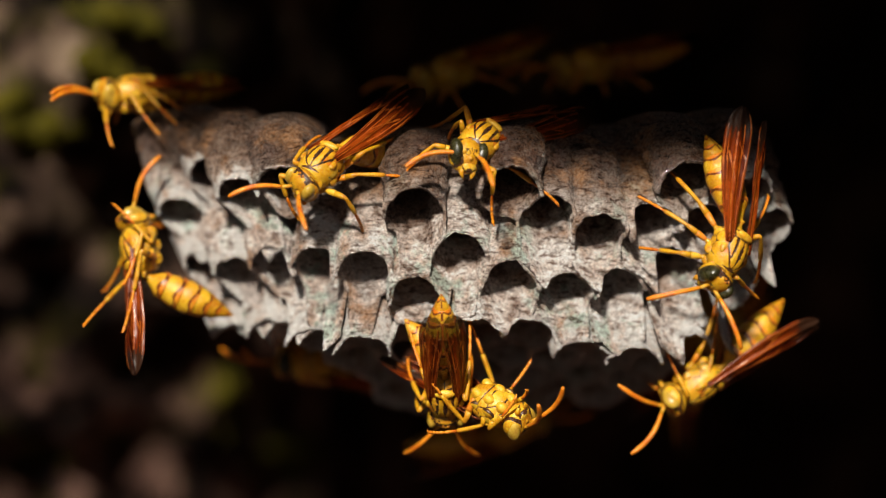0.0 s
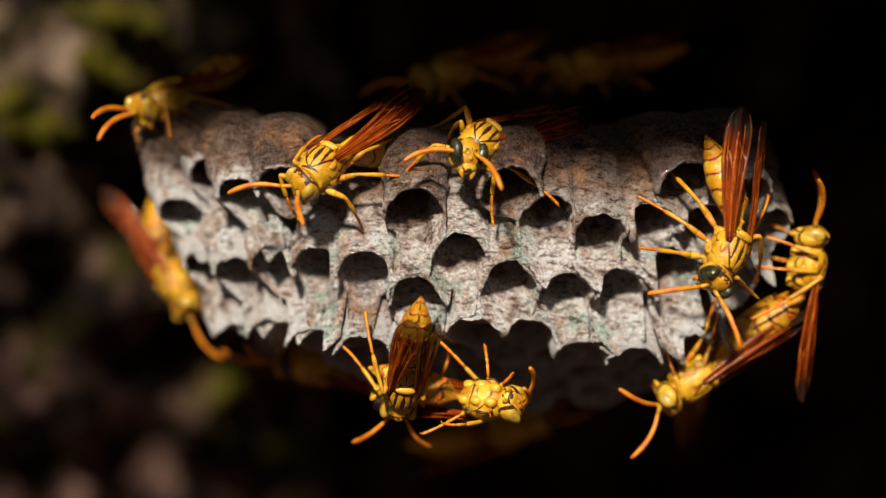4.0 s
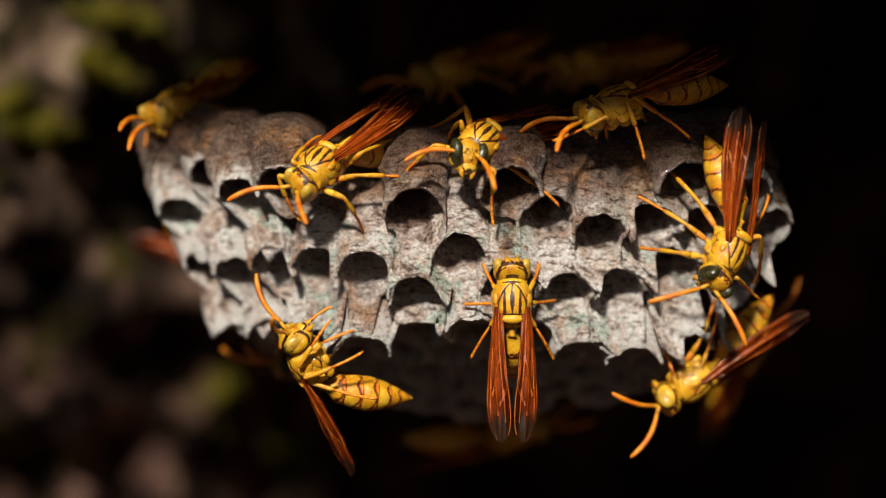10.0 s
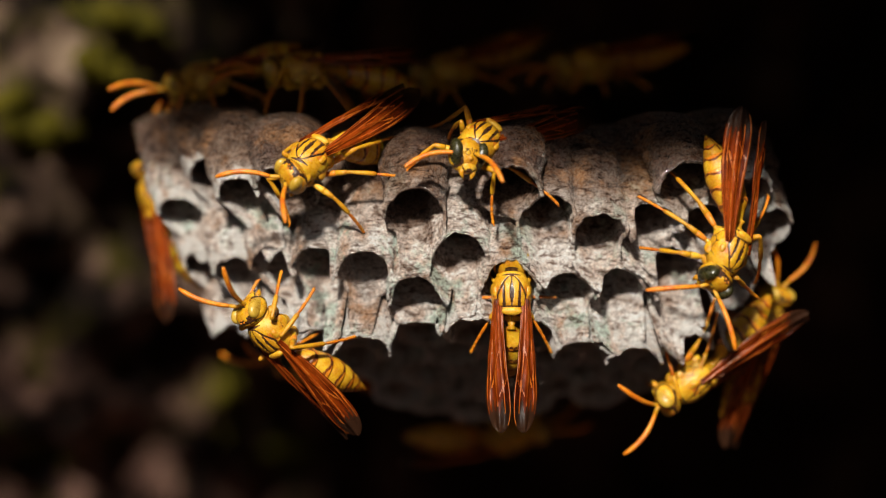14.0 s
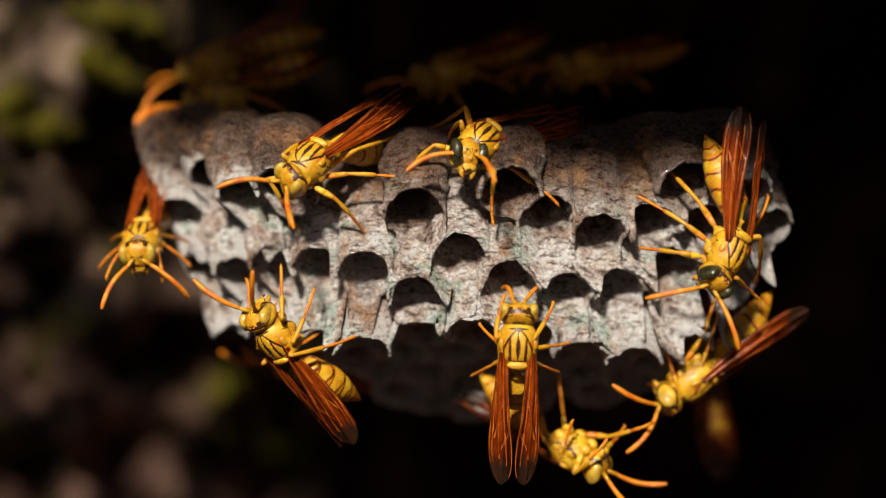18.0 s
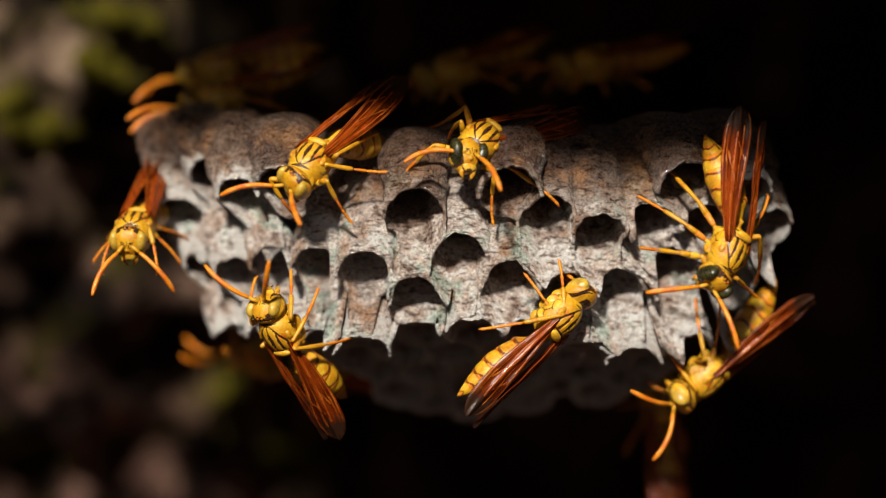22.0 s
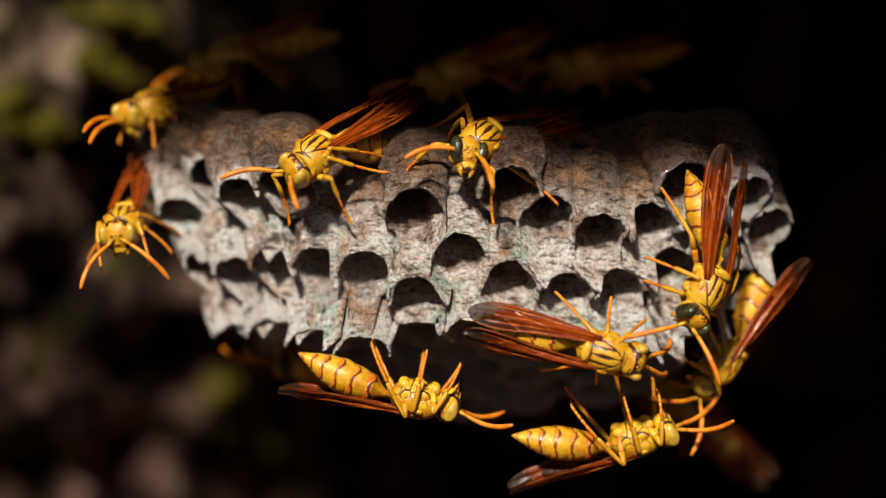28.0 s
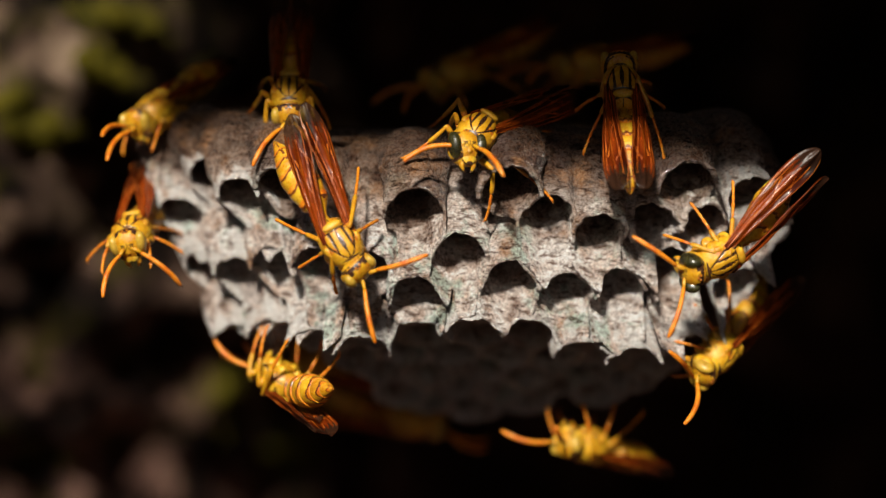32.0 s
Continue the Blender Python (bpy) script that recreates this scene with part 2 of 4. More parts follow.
def ledge(a, b):
    """The unseen overhang above the nest, shaped to cast its shade: its under side, lip and top."""
    x = -0.30 + 0.70 * a
    path = [(0.40, 0.062), (0.30, 0.055), (0.16, 0.05), (0.06, 0.046), (-0.02, 0.044), (-0.045, 0.0388), (-0.049, 0.047), (-0.02, 0.056), (0.2, 0.15), (0.4, 0.22)]
    q = b * (len(path) - 1)
    i = min(int(q), len(path) - 2)
    f = q - i
    y = path[i][0] * (1 - f) + path[i + 1][0] * f
    z = path[i][1] * (1 - f) + path[i + 1][1] * f
    n1 = fbm((x * 22, y * 22, z * 22 + 5))
    lift = 0.14 / (1 + math.exp(max(-50, min(50, (x + 0.0420 + 0.004 * n1) / 0.0012))))       # raised on one side to let sun onto the rock face
    sag = 0.0029 + 0.0002 / (1 + math.exp(-(x - 0.001) / 0.003)) - 0.0055 / (1 + math.exp((x + 0.0215) / 0.0028))         # lip height, set to place the shadow edge on comb and wasps
    gap = 0.012 + 0.4 / (1 + math.exp(-(x + 0.0150) / 0.002))             # and on that side cut short behind, to light the rock there
    if y > gap:
        y, z = gap + 0.02 * (y - gap), min(z, 0.058 + 0.02 * (z - 0.058))
    return (x, y + 0.003 * n1, z + 0.003 * n1 + lift - sag)


rock_sheet("ceiling_rock", ledge, 240, 60, "unseen dark rock overhang from which the nest hangs, shaped to shade it")


def sky_blocker(a, b):
    """Unseen rock added round the niche and behind the viewer to cut off sky light."""
    th = 2 * math.pi * a - math.pi / 2
    n1 = fbm((math.cos(th) * 3, math.sin(th) * 3, b * 4), 5)
    top = 0.34 + 0.10 * fbm((math.cos(th) * 2, math.sin(th) * 2, 8.0))
    top -= 0.75 * max(0, -math.sin(th)) ** 2                       # lowered towards the sun, so the unseen ground is lit and bounces light up
    if b < 0.45:
        r, z = 0.9 + 0.12 * b, -0.62 + (top + 0.62) * b / 0.45
    else:
        f = (b - 0.45) / 0.55
        r, z = 0.95 + 2.6 * f, top - (top + 0.66) * f ** 1.3
    r += 0.09 * n1
    return (0.05 + r * math.cos(th), -0.25 + r * math.sin(th), z + 0.10 * n1 * min(1, 4 * b))


rock_sheet("wall_sky_blocker", sky_blocker, 150, 60, "unseen rock added round the niche to cut off sky light")


def soil(a, b):
    x, y = (a - 0.5), (b - 0.5)
    x, y = 900 * x * abs(x) ** 3 * 8 + x, 900 * y * abs(y) ** 3 * 8 + y
    return (x, y, -0.6 + 0.01 * fbm((x * 6, y * 6, 0)))


ground = rock_sheet("ground", soil, 60, 60, "unseen reddish ground below the rock that bounces warm light up")
ground.data.materials[0] = BOUNCE

# ---- the comb ----
TILT = radians(60)
AXIS = Vector((0, -math.cos(TILT), -math.sin(TILT)))    # the way the cells open
ACROSS = Vector((0, -math.sin(TILT), math.cos(TILT)))   # from cell to cell, towards the light
ORIGIN = at(784, 330, 0.5)

# where the outer rims of the cells lie, by tiers from the top edge to the under side
TIERS = [
    [(322, 354), (388, 288), (500, 305), (905, 303), (1215, 297), (1325, 318)],
    [(433, 325), (735, 340), (970, 348), (1060, 385), (1145, 367), (1240, 370)],
    [(368, 450), (428, 460), (490, 447), (565, 445), (645, 452), (810, 420), (900, 468), (735, 495)],
    [(1000, 487), (1090, 483), (1190, 445), (1300, 478), (1360, 374)],
    [(424, 576), (482, 568), (560, 583), (640, 597), (740, 570), (840, 565), (935, 565), (1030, 605), (1120, 617), (1215, 595)],
]


def bend(x):
    """How far the comb curves back towards its two ends, in cells."""
    q = (x - 860) / 100
    return (0.075 if q < 0 else 0.045) * q * q


class Cell:
    def __init__(self, x, y, level=None):
        self.x, self.y = x, y
        self.v = (level if level is not None else -(y - 320) / 145) - bend(x)
        self.u = (x - 784) / 98
        self.d = 0.0


cells = [Cell(x, y) for tier in TIERS for x, y in tier]
for sweep in range(60):                    # let the crowded ones settle to about one spacing
    for a in cells:
        for b in cells:
            if a is not b:
                du, dv = a.u - b.u, a.v - b.v
                r = math.hypot(du, dv)
                if r < 0.97:
                    push = 0.12 * (0.97 - r) / max(r, 0.2)
                    a.u += push * du * 0.06
                    a.v += push * (dv if abs(dv) > 0.05 else 0.05)
for c in cells:                            # the length that brings the rim's outer edge to its height
    for k in range(6):
        rim_v = c.v + 0.46
        z0 = ORIGIN.z + CELL * rim_v * ACROSS.z
        z = (441 - c.y) * S * (D + c.d) / D
        c.length = (z - z0) / CELL / AXIS.z
        c.d = ORIGIN.y + CELL * (rim_v * ACROSS.y + c.length * AXIS.y)
    c.u *= (D + c.d) / D
    c.slope = 0.2 if c.y > 540 else 1.3
    if c.x < 345 or c.x > 1275:
        c.slope = 0.45
# the under side: flat, facing down, in shade
low = [c for c in cells if c.y > 555]
base_v = sum(c.v for c in low) / len(low)
base_l = sum(c.length for c in low) / len(low)
for row in range(1, 6):
    for k in range(-5, 6):
        u = k * 0.98 + (0.49 if row % 2 else 0) + 0.2
        v = base_v - 0.86 * row - 0.02 * (u - 0.4) ** 2
        if (u - 0.9) ** 2 / 13 + (row / 5.6) ** 2 > 1 or any(math.hypot(u - c.u, v - c.v) < 0.8 for c in cells):
            continue
        c = Cell(784, 600, 0)
        c.u, c.v, c.slope = u + random.uniform(-0.06, 0.06), v + random.uniform(-0.06, 0.06), 0.15
        c.length = base_l - 0.55 + 0.12 * math.sin(3 * u + row) - 0.06 * row
        cells.append(c)

def root(u):
    """Where the cells start, along the axis: the back of the comb curves away at its two ends."""
    return -0.80 - 0.56 * bend(784 + 98 * u)


def rim_level(u, v, c):
    """How far down the paper reaches at a spot of the comb: each cell's outer rim arches, the next one's wall starts where it ends."""
    best = c.length + (0.35 if c.slope > 0.3 else -0.50 if c.slope > 0.18 else 0.02) * (0.46 - (v - c.v))     # the lowest ones slope away behind their front rims
    for o in cells:
        du, dv = u - o.u, v - o.v
        if du * du + dv * dv < 0.42 and dv > -0.04:
            best = max(best, o.length + (0.35 if o.slope > 0.3 else 0.05) * (0.46 - dv) + (0.5 if o.slope > 0.18 else 0.1) * du * du)
    return best


def cell_mesh(c):
    """One paper tube: outer wall, ragged rim, inner wall and floor."""
    N, RINGS = 80, 44
    near = [(o.u - c.u, o.v - c.v) for o in cells if o is not c and math.hypot(o.u - c.u, o.v - c.v) < 1.5]
    r = []
    for i in range(N):
        th = 2 * math.pi * i / N
        best = 0.56 if 380 < c.x < 1280 else 0.47
        for du, dv in near:
            dist = math.hypot(du, dv)
            k = (du * math.cos(th) + dv * math.sin(th)) / dist
            if k > 0.05:
                best = min(best, dist / 2 / k)
        r.append(max(best, 0.36))
    r = [(r[i - 1] + 2 * r[i] + r[(i + 1) % N]) / 4 for i in range(N)]
    mean = sum(r) / N
    r = [0.96 * x + 0.04 * mean for x in r]
    crest = max(o.v + 0.10 * math.sin(o.u * 5) for o in cells if abs(o.u - c.u) < 1.6)
    shoulder = root(c.u) + 0.8 - 0.5 * min(1.1, max(0, crest - c.v))     # inner cells reach up between the outer ones
    ROOT = shoulder - 1.75
    elder_dim = (0.35 if c.x > 950 else 0.15) if c.y < 395 and 470 < c.x < 1260 else 0.0               # the first cells, browner, and pushed further into the dimmed root tone
    fan = max(-0.8, min(0.9, (c.u - 0.4) / 4.6))                  # cells near the two ends open outwards
    fan *= abs(fan) ** 0.5
    lean = -0.26 * fan if c.u > -2.4 else -0.42 * min(1, (-2.4 - c.u) / 1.8)      # the short end's cells are rooted further out than they open
    seed = Vector((c.u * 3.1, c.v * 2.7, 7.7))
    rims = [rim_level(c.u + r[i] * math.cos(2 * math.pi * i / N), c.v + r[i] * math.sin(2 * math.pi * i / N), c) for i in range(N)]
    rims = [(rims[i - 1] + 2 * rims[i] + rims[(i + 1) % N]) / 4 for i in range(N)]
    verts, faces = [], []

    def ring(scale, f, wall):
        for i in range(N):
            th = 2 * math.pi * i / N
            ct, st = math.cos(th), math.sin(th)
            rr = r[i] * scale
            rim = rims[i]
            rim += 0.05 * fbm(seed + Vector((ct * 2.2, st * 2.2, 0))) + 0.035 * noise.noise(seed * 2 + Vector((ct * 7, st * 7, 1))) + 0.022 * noise.noise(seed * 4 + Vector((ct * 15, st * 15, 1)))
            rim += (0.14 if c.slope < 0.25 else 0.24) * max(-0.1, (r[i] - mean) / mean)                 # the corners hang lower
            rim -= (0.30 if c.slope > 0.25 else 0.1) * max(0, fan * ct)
            if c.slope < 0.25:
                rim = min(rim, c.length + 0.22 + 0.08 * math.sin(9 * c.u))
            L = ROOT + (max(rim, ROOT + 0.25) - ROOT) * f
            wob = 1 + 0.05 * fbm(seed + Vector((ct * 1.5, st * 1.5, L * 2.0))) + 0.014 * math.sin(L * 13 + 2 * fbm(seed + Vector((ct, st, L))))
            if wall > 0:                                         # old walls are pasted over and swell into one another
                wob += 0.05 * max(0, min(1, (shoulder + 0.75 - L) / 0.9)) + 0.42 * max(0, min(1, (shoulder - L) / 1.2)) + 0.12 * fbm(((c.u + rr * ct) * 2.6, (c.v + rr * st) * 2.6, L * 2.6)) * max(0, min(1, (shoulder + 0.9 - L) / 0.6))
            if wall > 0:                                         # crinkled, banded paper
                spot = Vector(((c.u + rr * ct) * 3.0, (c.v + rr * st) * 3.0, L * 9.0))
                wob += 0.050 * noise.noise(spot * 1.3) + 0.040 * noise.noise(Vector((spot.x * 3.0, spot.y * 3.0, L * 16 + 3)))
            if f > 0.9 and wall > 0:
                wob += 0.03 * (f - 0.9) / 0.1
            back_v = 0.52 * max(0, shoulder - L) ** 2           # the walls lean back over the comb's top
            verts.append((CELL * (rr * wob * ct + lean * (c.length - L if c.u > -2.4 else min(c.length - L, 0.5 + 0.25 * (c.length - L)))), CELL * (rr * wob * st - back_v), CELL * (L - shoulder + 0.8 - elder_dim)))
    fs = [k / (RINGS - 1) for k in range(RINGS)]
    for f in fs:
        ring(1.01, f, 1)
    for f in reversed(fs):
        ring(0.93, f, 0)
    rows = 2 * RINGS
    index = []
    fresh = 4.0 if c.y > 540 or c.x < 480 or c.x > 1280 else 0.0           # how far the pale new paper reaches up, in rings
    for j in range(rows - 1):
        for i in range(N):
            k = (i + 1) % N
            faces.append((j * N + i, j * N + k, (j + 1) * N + k, (j + 1) * N + i))
            th = 2 * math.pi * i / N
            index.append(1 if abs(j - RINGS + 1) < fresh * (1 + 1.6 * noise.noise(seed * 3 + Vector((3 * math.cos(th), 3 * math.sin(th), 0)))) else 0)
    faces.append(tuple((rows - 1) * N + i for i in range(N)))
    index.append(0)
    return mesh_of("cell", verts, faces, [PAPER, FRESH], index), shoulder - 0.8 + elder_dim


nest = new("wasp_nest")
nest.location = ORIGIN
tagged(nest, "grey papery wasp comb with open hexagonal cells under a rock ledge", "wasp nest")
COMB = Matrix((Vector((1, 0, 0)), ACROSS, AXIS)).transposed().to_4x4()


def comb_back():
    """The domed back of the comb, from which all cells grow, and its stalk."""
    verts, faces = [], []
    NA, NR = 140, 30
    cu = 0.35
    cv = base_v - 0.2
    for j in range(NR + 1):
        rho = j / NR
        for i in range(NA):
            th = 2 * math.pi * i / NA
            edge = 0.3
            for o in cells:
                du, dv = o.u - cu, o.v - cv
                w = du * math.cos(th) + dv * math.sin(th)
                side = abs(-du * math.sin(th) + dv * math.cos(th))
                if w > 0 and side < 0.6:
                    edge = max(edge, w - 0.75 - 0.3 * side)
            u, v = cu + rho * edge * math.cos(th), cv + rho * edge * math.sin(th)
            L = root(u) - 0.35 - 0.5 * math.sqrt(max(0, 1 - rho ** 2.2))
            n1 = 0.14 * fbm((u * 1.3, v * 1.3, 4.0)) + 0.06 * fbm((u * 5, v * 5, 1.0))
            verts.append((CELL * u, CELL * v, CELL * (L + n1)))
    for j in range(NR):
        for i in range(NA):
            k = (i + 1) % NA
            faces.append((j * NA + i, (j + 1) * NA + i, (j + 1) * NA + k, j * NA + k))
    faces.append(tuple(NR * NA + i for i in range(NA)))
    return mesh_of("comb_back", verts, faces, [PAPER])


part("comb_back", comb_back(), nest, COMB, "rough brown-grey domed back of the comb")
for c in cells:
    me, foot = cell_mesh(c)
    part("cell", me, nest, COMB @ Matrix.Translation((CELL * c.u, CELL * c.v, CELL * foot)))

# ---- wasps: +y is the head's way, +z the back; millimetres ----
MM = 0.001


def lathe(name, stations, n, mats, mark=None, groove=0.0):
    """A body along y. stations: (y, z of the middle, half width, half height, squareness)."""
    verts, faces, index = [], [], []
    for y, zc, w, h in stations:
        for i in range(n):
            th = 2 * math.pi * i / n
            verts.append((w * math.sin(th) * MM, y * MM, (zc + h * math.cos(th)) * MM))
    for j in range(len(stations) - 1):
        for i in range(n):
            k = (i + 1) % n
            faces.append((j * n + i, (j + 1) * n + i, (j + 1) * n + k, j * n + k))
    faces.append(tuple(range(n)))
    faces.append(tuple((len(stations) - 1) * n + i for i in reversed(range(n))))
    if mark:
        for f in faces:
            c = sum((Vector(verts[i]) for i in f), Vector()) / len(f) / MM
            index.append(mark(c.x, c.y, c.z))
    if groove:                               # the dark sutures lie a little deeper than the plates between them
        for q, v in enumerate(verts):
            x, y, z = (a / MM for a in v)
            if mark(x, y, z) == 1:
                verts[q] = (v[0] * (1 - groove), v[1], v[2] * (1 - groove))
    return mesh_of(name, verts, faces, mats, index or None)


def spindle(y0, y1, prof, n):
    """Stations from y0 to y1 of a profile that gives (z, half width, half height) for 0 to 1, closed at both ends."""
    out = []
    for i in range(n + 1):
        f = 0.5 - 0.5 * math.cos(math.pi * i / n)
        z, w, h = prof(f)
        out.append((y0 + (y1 - y0) * f, z, w, h))
    return out


def tube(points, radii, n=8):
    """Vertices and faces of a tapered tube along points, in metres."""
    verts, faces = [], []
    points = [Vector(p) for p in points]
    for i, p in enumerate(points):
        d = (points[min(i + 1, len(points) - 1)] - points[max(i - 1, 0)]).normalized()
        s = d.orthogonal().normalized() if i == 0 else (s - d * s.dot(d)).normalized()
        q = d.cross(s)
        for k in range(n):
            th = 2 * math.pi * k / n
            verts.append((p + (s * math.cos(th) + q * math.sin(th)) * radii[i]) * MM)
    for j in range(len(points) - 1):
        for k in range(n):
            m = (k + 1) % n
            faces.append((j * n + k, j * n + m, (j + 1) * n + m, (j + 1) * n + k))
    faces.append(tuple(reversed(range(n))))
    faces.append(tuple((len(points) - 1) * n + k for k in range(n)))
    return verts, faces


def tube_mesh(name, pieces, mats):
    """Several tubes joined: (points, radii, material)."""
    verts, faces, index = [], [], []
    for pts, radii, mi in pieces:
        v, f = tube(pts, radii)
        faces += [tuple(i + len(verts) for i in g) for g in f]
        index += [mi] * len(f)
        verts += v
    return mesh_of(name, verts, faces, mats, index)


def ball(name, rx, ry, rz, mats, mark=None, n=20):
    return lathe(name, [(-ry * math.cos(math.pi * i / n), 0, max(rx * math.sin(math.pi * i / n), 0.01), max(rz * math.sin(math.pi * i / n), 0.01)) for i in range(n + 1)], n, mats, mark)


def head_profile(f):
    k = max(0.02, (1 - abs(2 * f - 1) ** 2.15)) ** 0.5
    return (0.1 - 0.40 * f, (1.86 - 0.30 * f) * k, (1.66 - 0.05 * f) * k)


def head_mark(x, y, z):
    ax = abs(x)
    if ax > 0.7 and 0.70 < ((y - 0.28) / 1.02) ** 2 + ((z - 0.12) / 1.46) ** 2 < 1.0:
        return 1                            # dark rim of the eye
    if z > 0.75 and -0.30 - 0.10 * ax < y < 0.20 + 0.16 * ax and ax < 1.1 and not (0.30 < ax < 0.62 and y > 0.02):
        return 1                            # dark band from eye to eye, round the ocelli
    if abs(z - 0.55) < 0.07 and y > 0.3 and 0.22 < ax < 0.62:
        return 1
    if ((ax - 0.36) / 0.26) ** 2 + ((z - 0.22) / 0.24) ** 2 < 1 and y > 0.4 and ((ax - 0.36) / 0.19) ** 2 + ((z - 0.22) / 0.17) ** 2 > 1:
        return 1                            # rings round the sockets of the antennae
    if abs(ax - 0.66 - 0.2 * (z + 0.9)) < 0.055 and y > 0.4 and -1.4 < z < -0.1:
        return 1                            # edge of the clypeus
    if ax < 0.04 and y > 0.6 and 0.3 < z < 0.7:
        return 1
    if abs(y + 0.62 + 0.12 * math.cos(2 * z)) < 0.05 and ax > 0.5:
        return 1                            # edge of the cheek
    if y < -0.92 and ax < 0.6:
        return 1
    return 0


def thorax_profile(f):
    k = max(0.02, 1 - abs(2 * f - 0.94) ** 2.3) ** 0.5
    return (0.12 - 0.25 * f, 1.86 * k, 1.82 * k)


SIDE_PLATES = [(1.75, -0.2), (1.2, -1.0), (0.75, 0.35), (0.2, -0.5), (-0.1, -1.25), (-0.55, 0.25), (-1.0, -0.6), (-1.5, 0.15), (-1.75, -0.75), (-0.75, -1.4), (0.9, -1.6)]


def thorax_mark(x, y, z):
    ax = abs(x)
    g = (2.0 - y) / 2.95                     # 0 at the collar, 1 at the rear of the striped shield
    if z > 0.35 and 0 <= g <= 1.0:
        half = 1.34 * min(1.0, g / 0.62) ** 0.52 * (1 - 0.10 * max(0, g - 0.7) / 0.3)
        if ax < half + 0.07:
            if ax > half - 0.11 or g < 0.04 or g > 0.95:
                return 1                    # outline of the shield
            if ax < 0.035 + 0.19 * max(0, math.sin(math.pi * min(1, max(0, (g - 0.12) / 0.85)))) ** 1.5:
                return 1                    # spindle down the middle
            lane = 0.66 - 0.06 * g
            if g > 0.22 and abs(ax - lane - 0.10) < 0.065 + 0.16 * max(0, g - 0.3):
                return 1                    # the stripes beside it, broader behind
            if ax > lane + 0.14 and g < 0.52 and g > 0.2:
                return 2
            return 0
        if ax > half + 0.10 and ax < half + 0.34 and 0.35 < g < 0.7:
            return 2
        return 0
    if z > 0.35 and y < -0.95:
        if abs(y + 1.55 + 0.1 * ax) < 0.09 or (abs(ax - 1.0) < 0.06 and y > -1.6) or (ax < 0.05 and y < -1.65):
            return 1
        return 0
    d = sorted(((y - a) ** 2 + (1.1 * (z - b)) ** 2) ** 0.5 for a, b in SIDE_PLATES)
    if d[1] - d[0] < 0.085:
        return 1                            # sutures between the plates of the side
    return 0


BAND_Y = [-3.15, -4.5, -6.15, -7.7, -9.1, -10.2, -11.2]


def abdomen_radius(y):
    f = (-2.6 - y) / 8.9
    f = min(max(f, 0.0), 1.0)
    if f < 0.16:
        return 0.38 + 1.0 * (f / 0.16) ** 1.4
    g = (f - 0.16) / 0.84
    return 1.38 + 0.42 * math.sin(min(1, g / 0.55) * math.pi / 2) - 1.72 * max(0, (g - 0.32) / 0.68) ** 1.7


def segment_mesh(k):
    """One ring of the abdomen, flaring a little over the next, with a wavy dark hem."""
    y0 = -2.55 if k == 0 else BAND_Y[k] + 0.12
    y1 = BAND_Y[k + 1] if k + 1 < len(BAND_Y) else -11.5
    st = []
    m = 18
    for i in range(m + 1):
        f = i / m
        y = y0 + (y1 - y0) * f
        r = abdomen_radius(y) * (0.92 + 0.085 * math.sin(f * math.pi * 0.7)) + (0.02 if f > 0.9 else 0)
        st.append((y, -0.18 * math.sin((y + 2.5) / 9 * math.pi), r, r * 0.93))
    st.append((y1 + 0.05, st[-1][1], st[-1][2] * 0.86, st[-1][3] * 0.86))
    span = y0 - y1

    def mark(x, y, z):
        f = (y0 - y) / span
        r = max(abdomen_radius(y), 0.2)
        a = math.atan2(x, z + 0.1)
        wave = 0.74 + 0.12 * math.cos(4 * a) - (0.12 if abs(a) < 0.10 else 0)
        if k >= len(BAND_Y) - 2:
            wave += 0.04
        if wave < f < wave + 0.14:
            return 1
        if wave + 0.14 < f or (k > 0 and f < 0.10 + 0.05 * math.cos(3 * a)):
            return 2
        if abs(a) < 0.05 and 0.35 < f and k > 0:
            return 1
        return 0
    return lathe("abdomen_segment", st, 56, [YELLOW, RUST, ORANGE], mark)


WING_VEINS = [(-0.49, -0.49, 0, 0.95, 0.030), (-0.36, -0.43, 0, 0.62, 0.022), (-0.16, -0.26, 0, 0.85, 0.018), (0.1, 0.0, 0, 0.8, 0.018), (0.48, 0.42, 0, 0.85, 0.022),
              (-0.2, 0.25, 0.38, 0.66, 0.018), (-0.42, -0.05, 0.60, 0.74, 0.018), (0.25, 0.32, 0.3, 0.78, 0.016)]


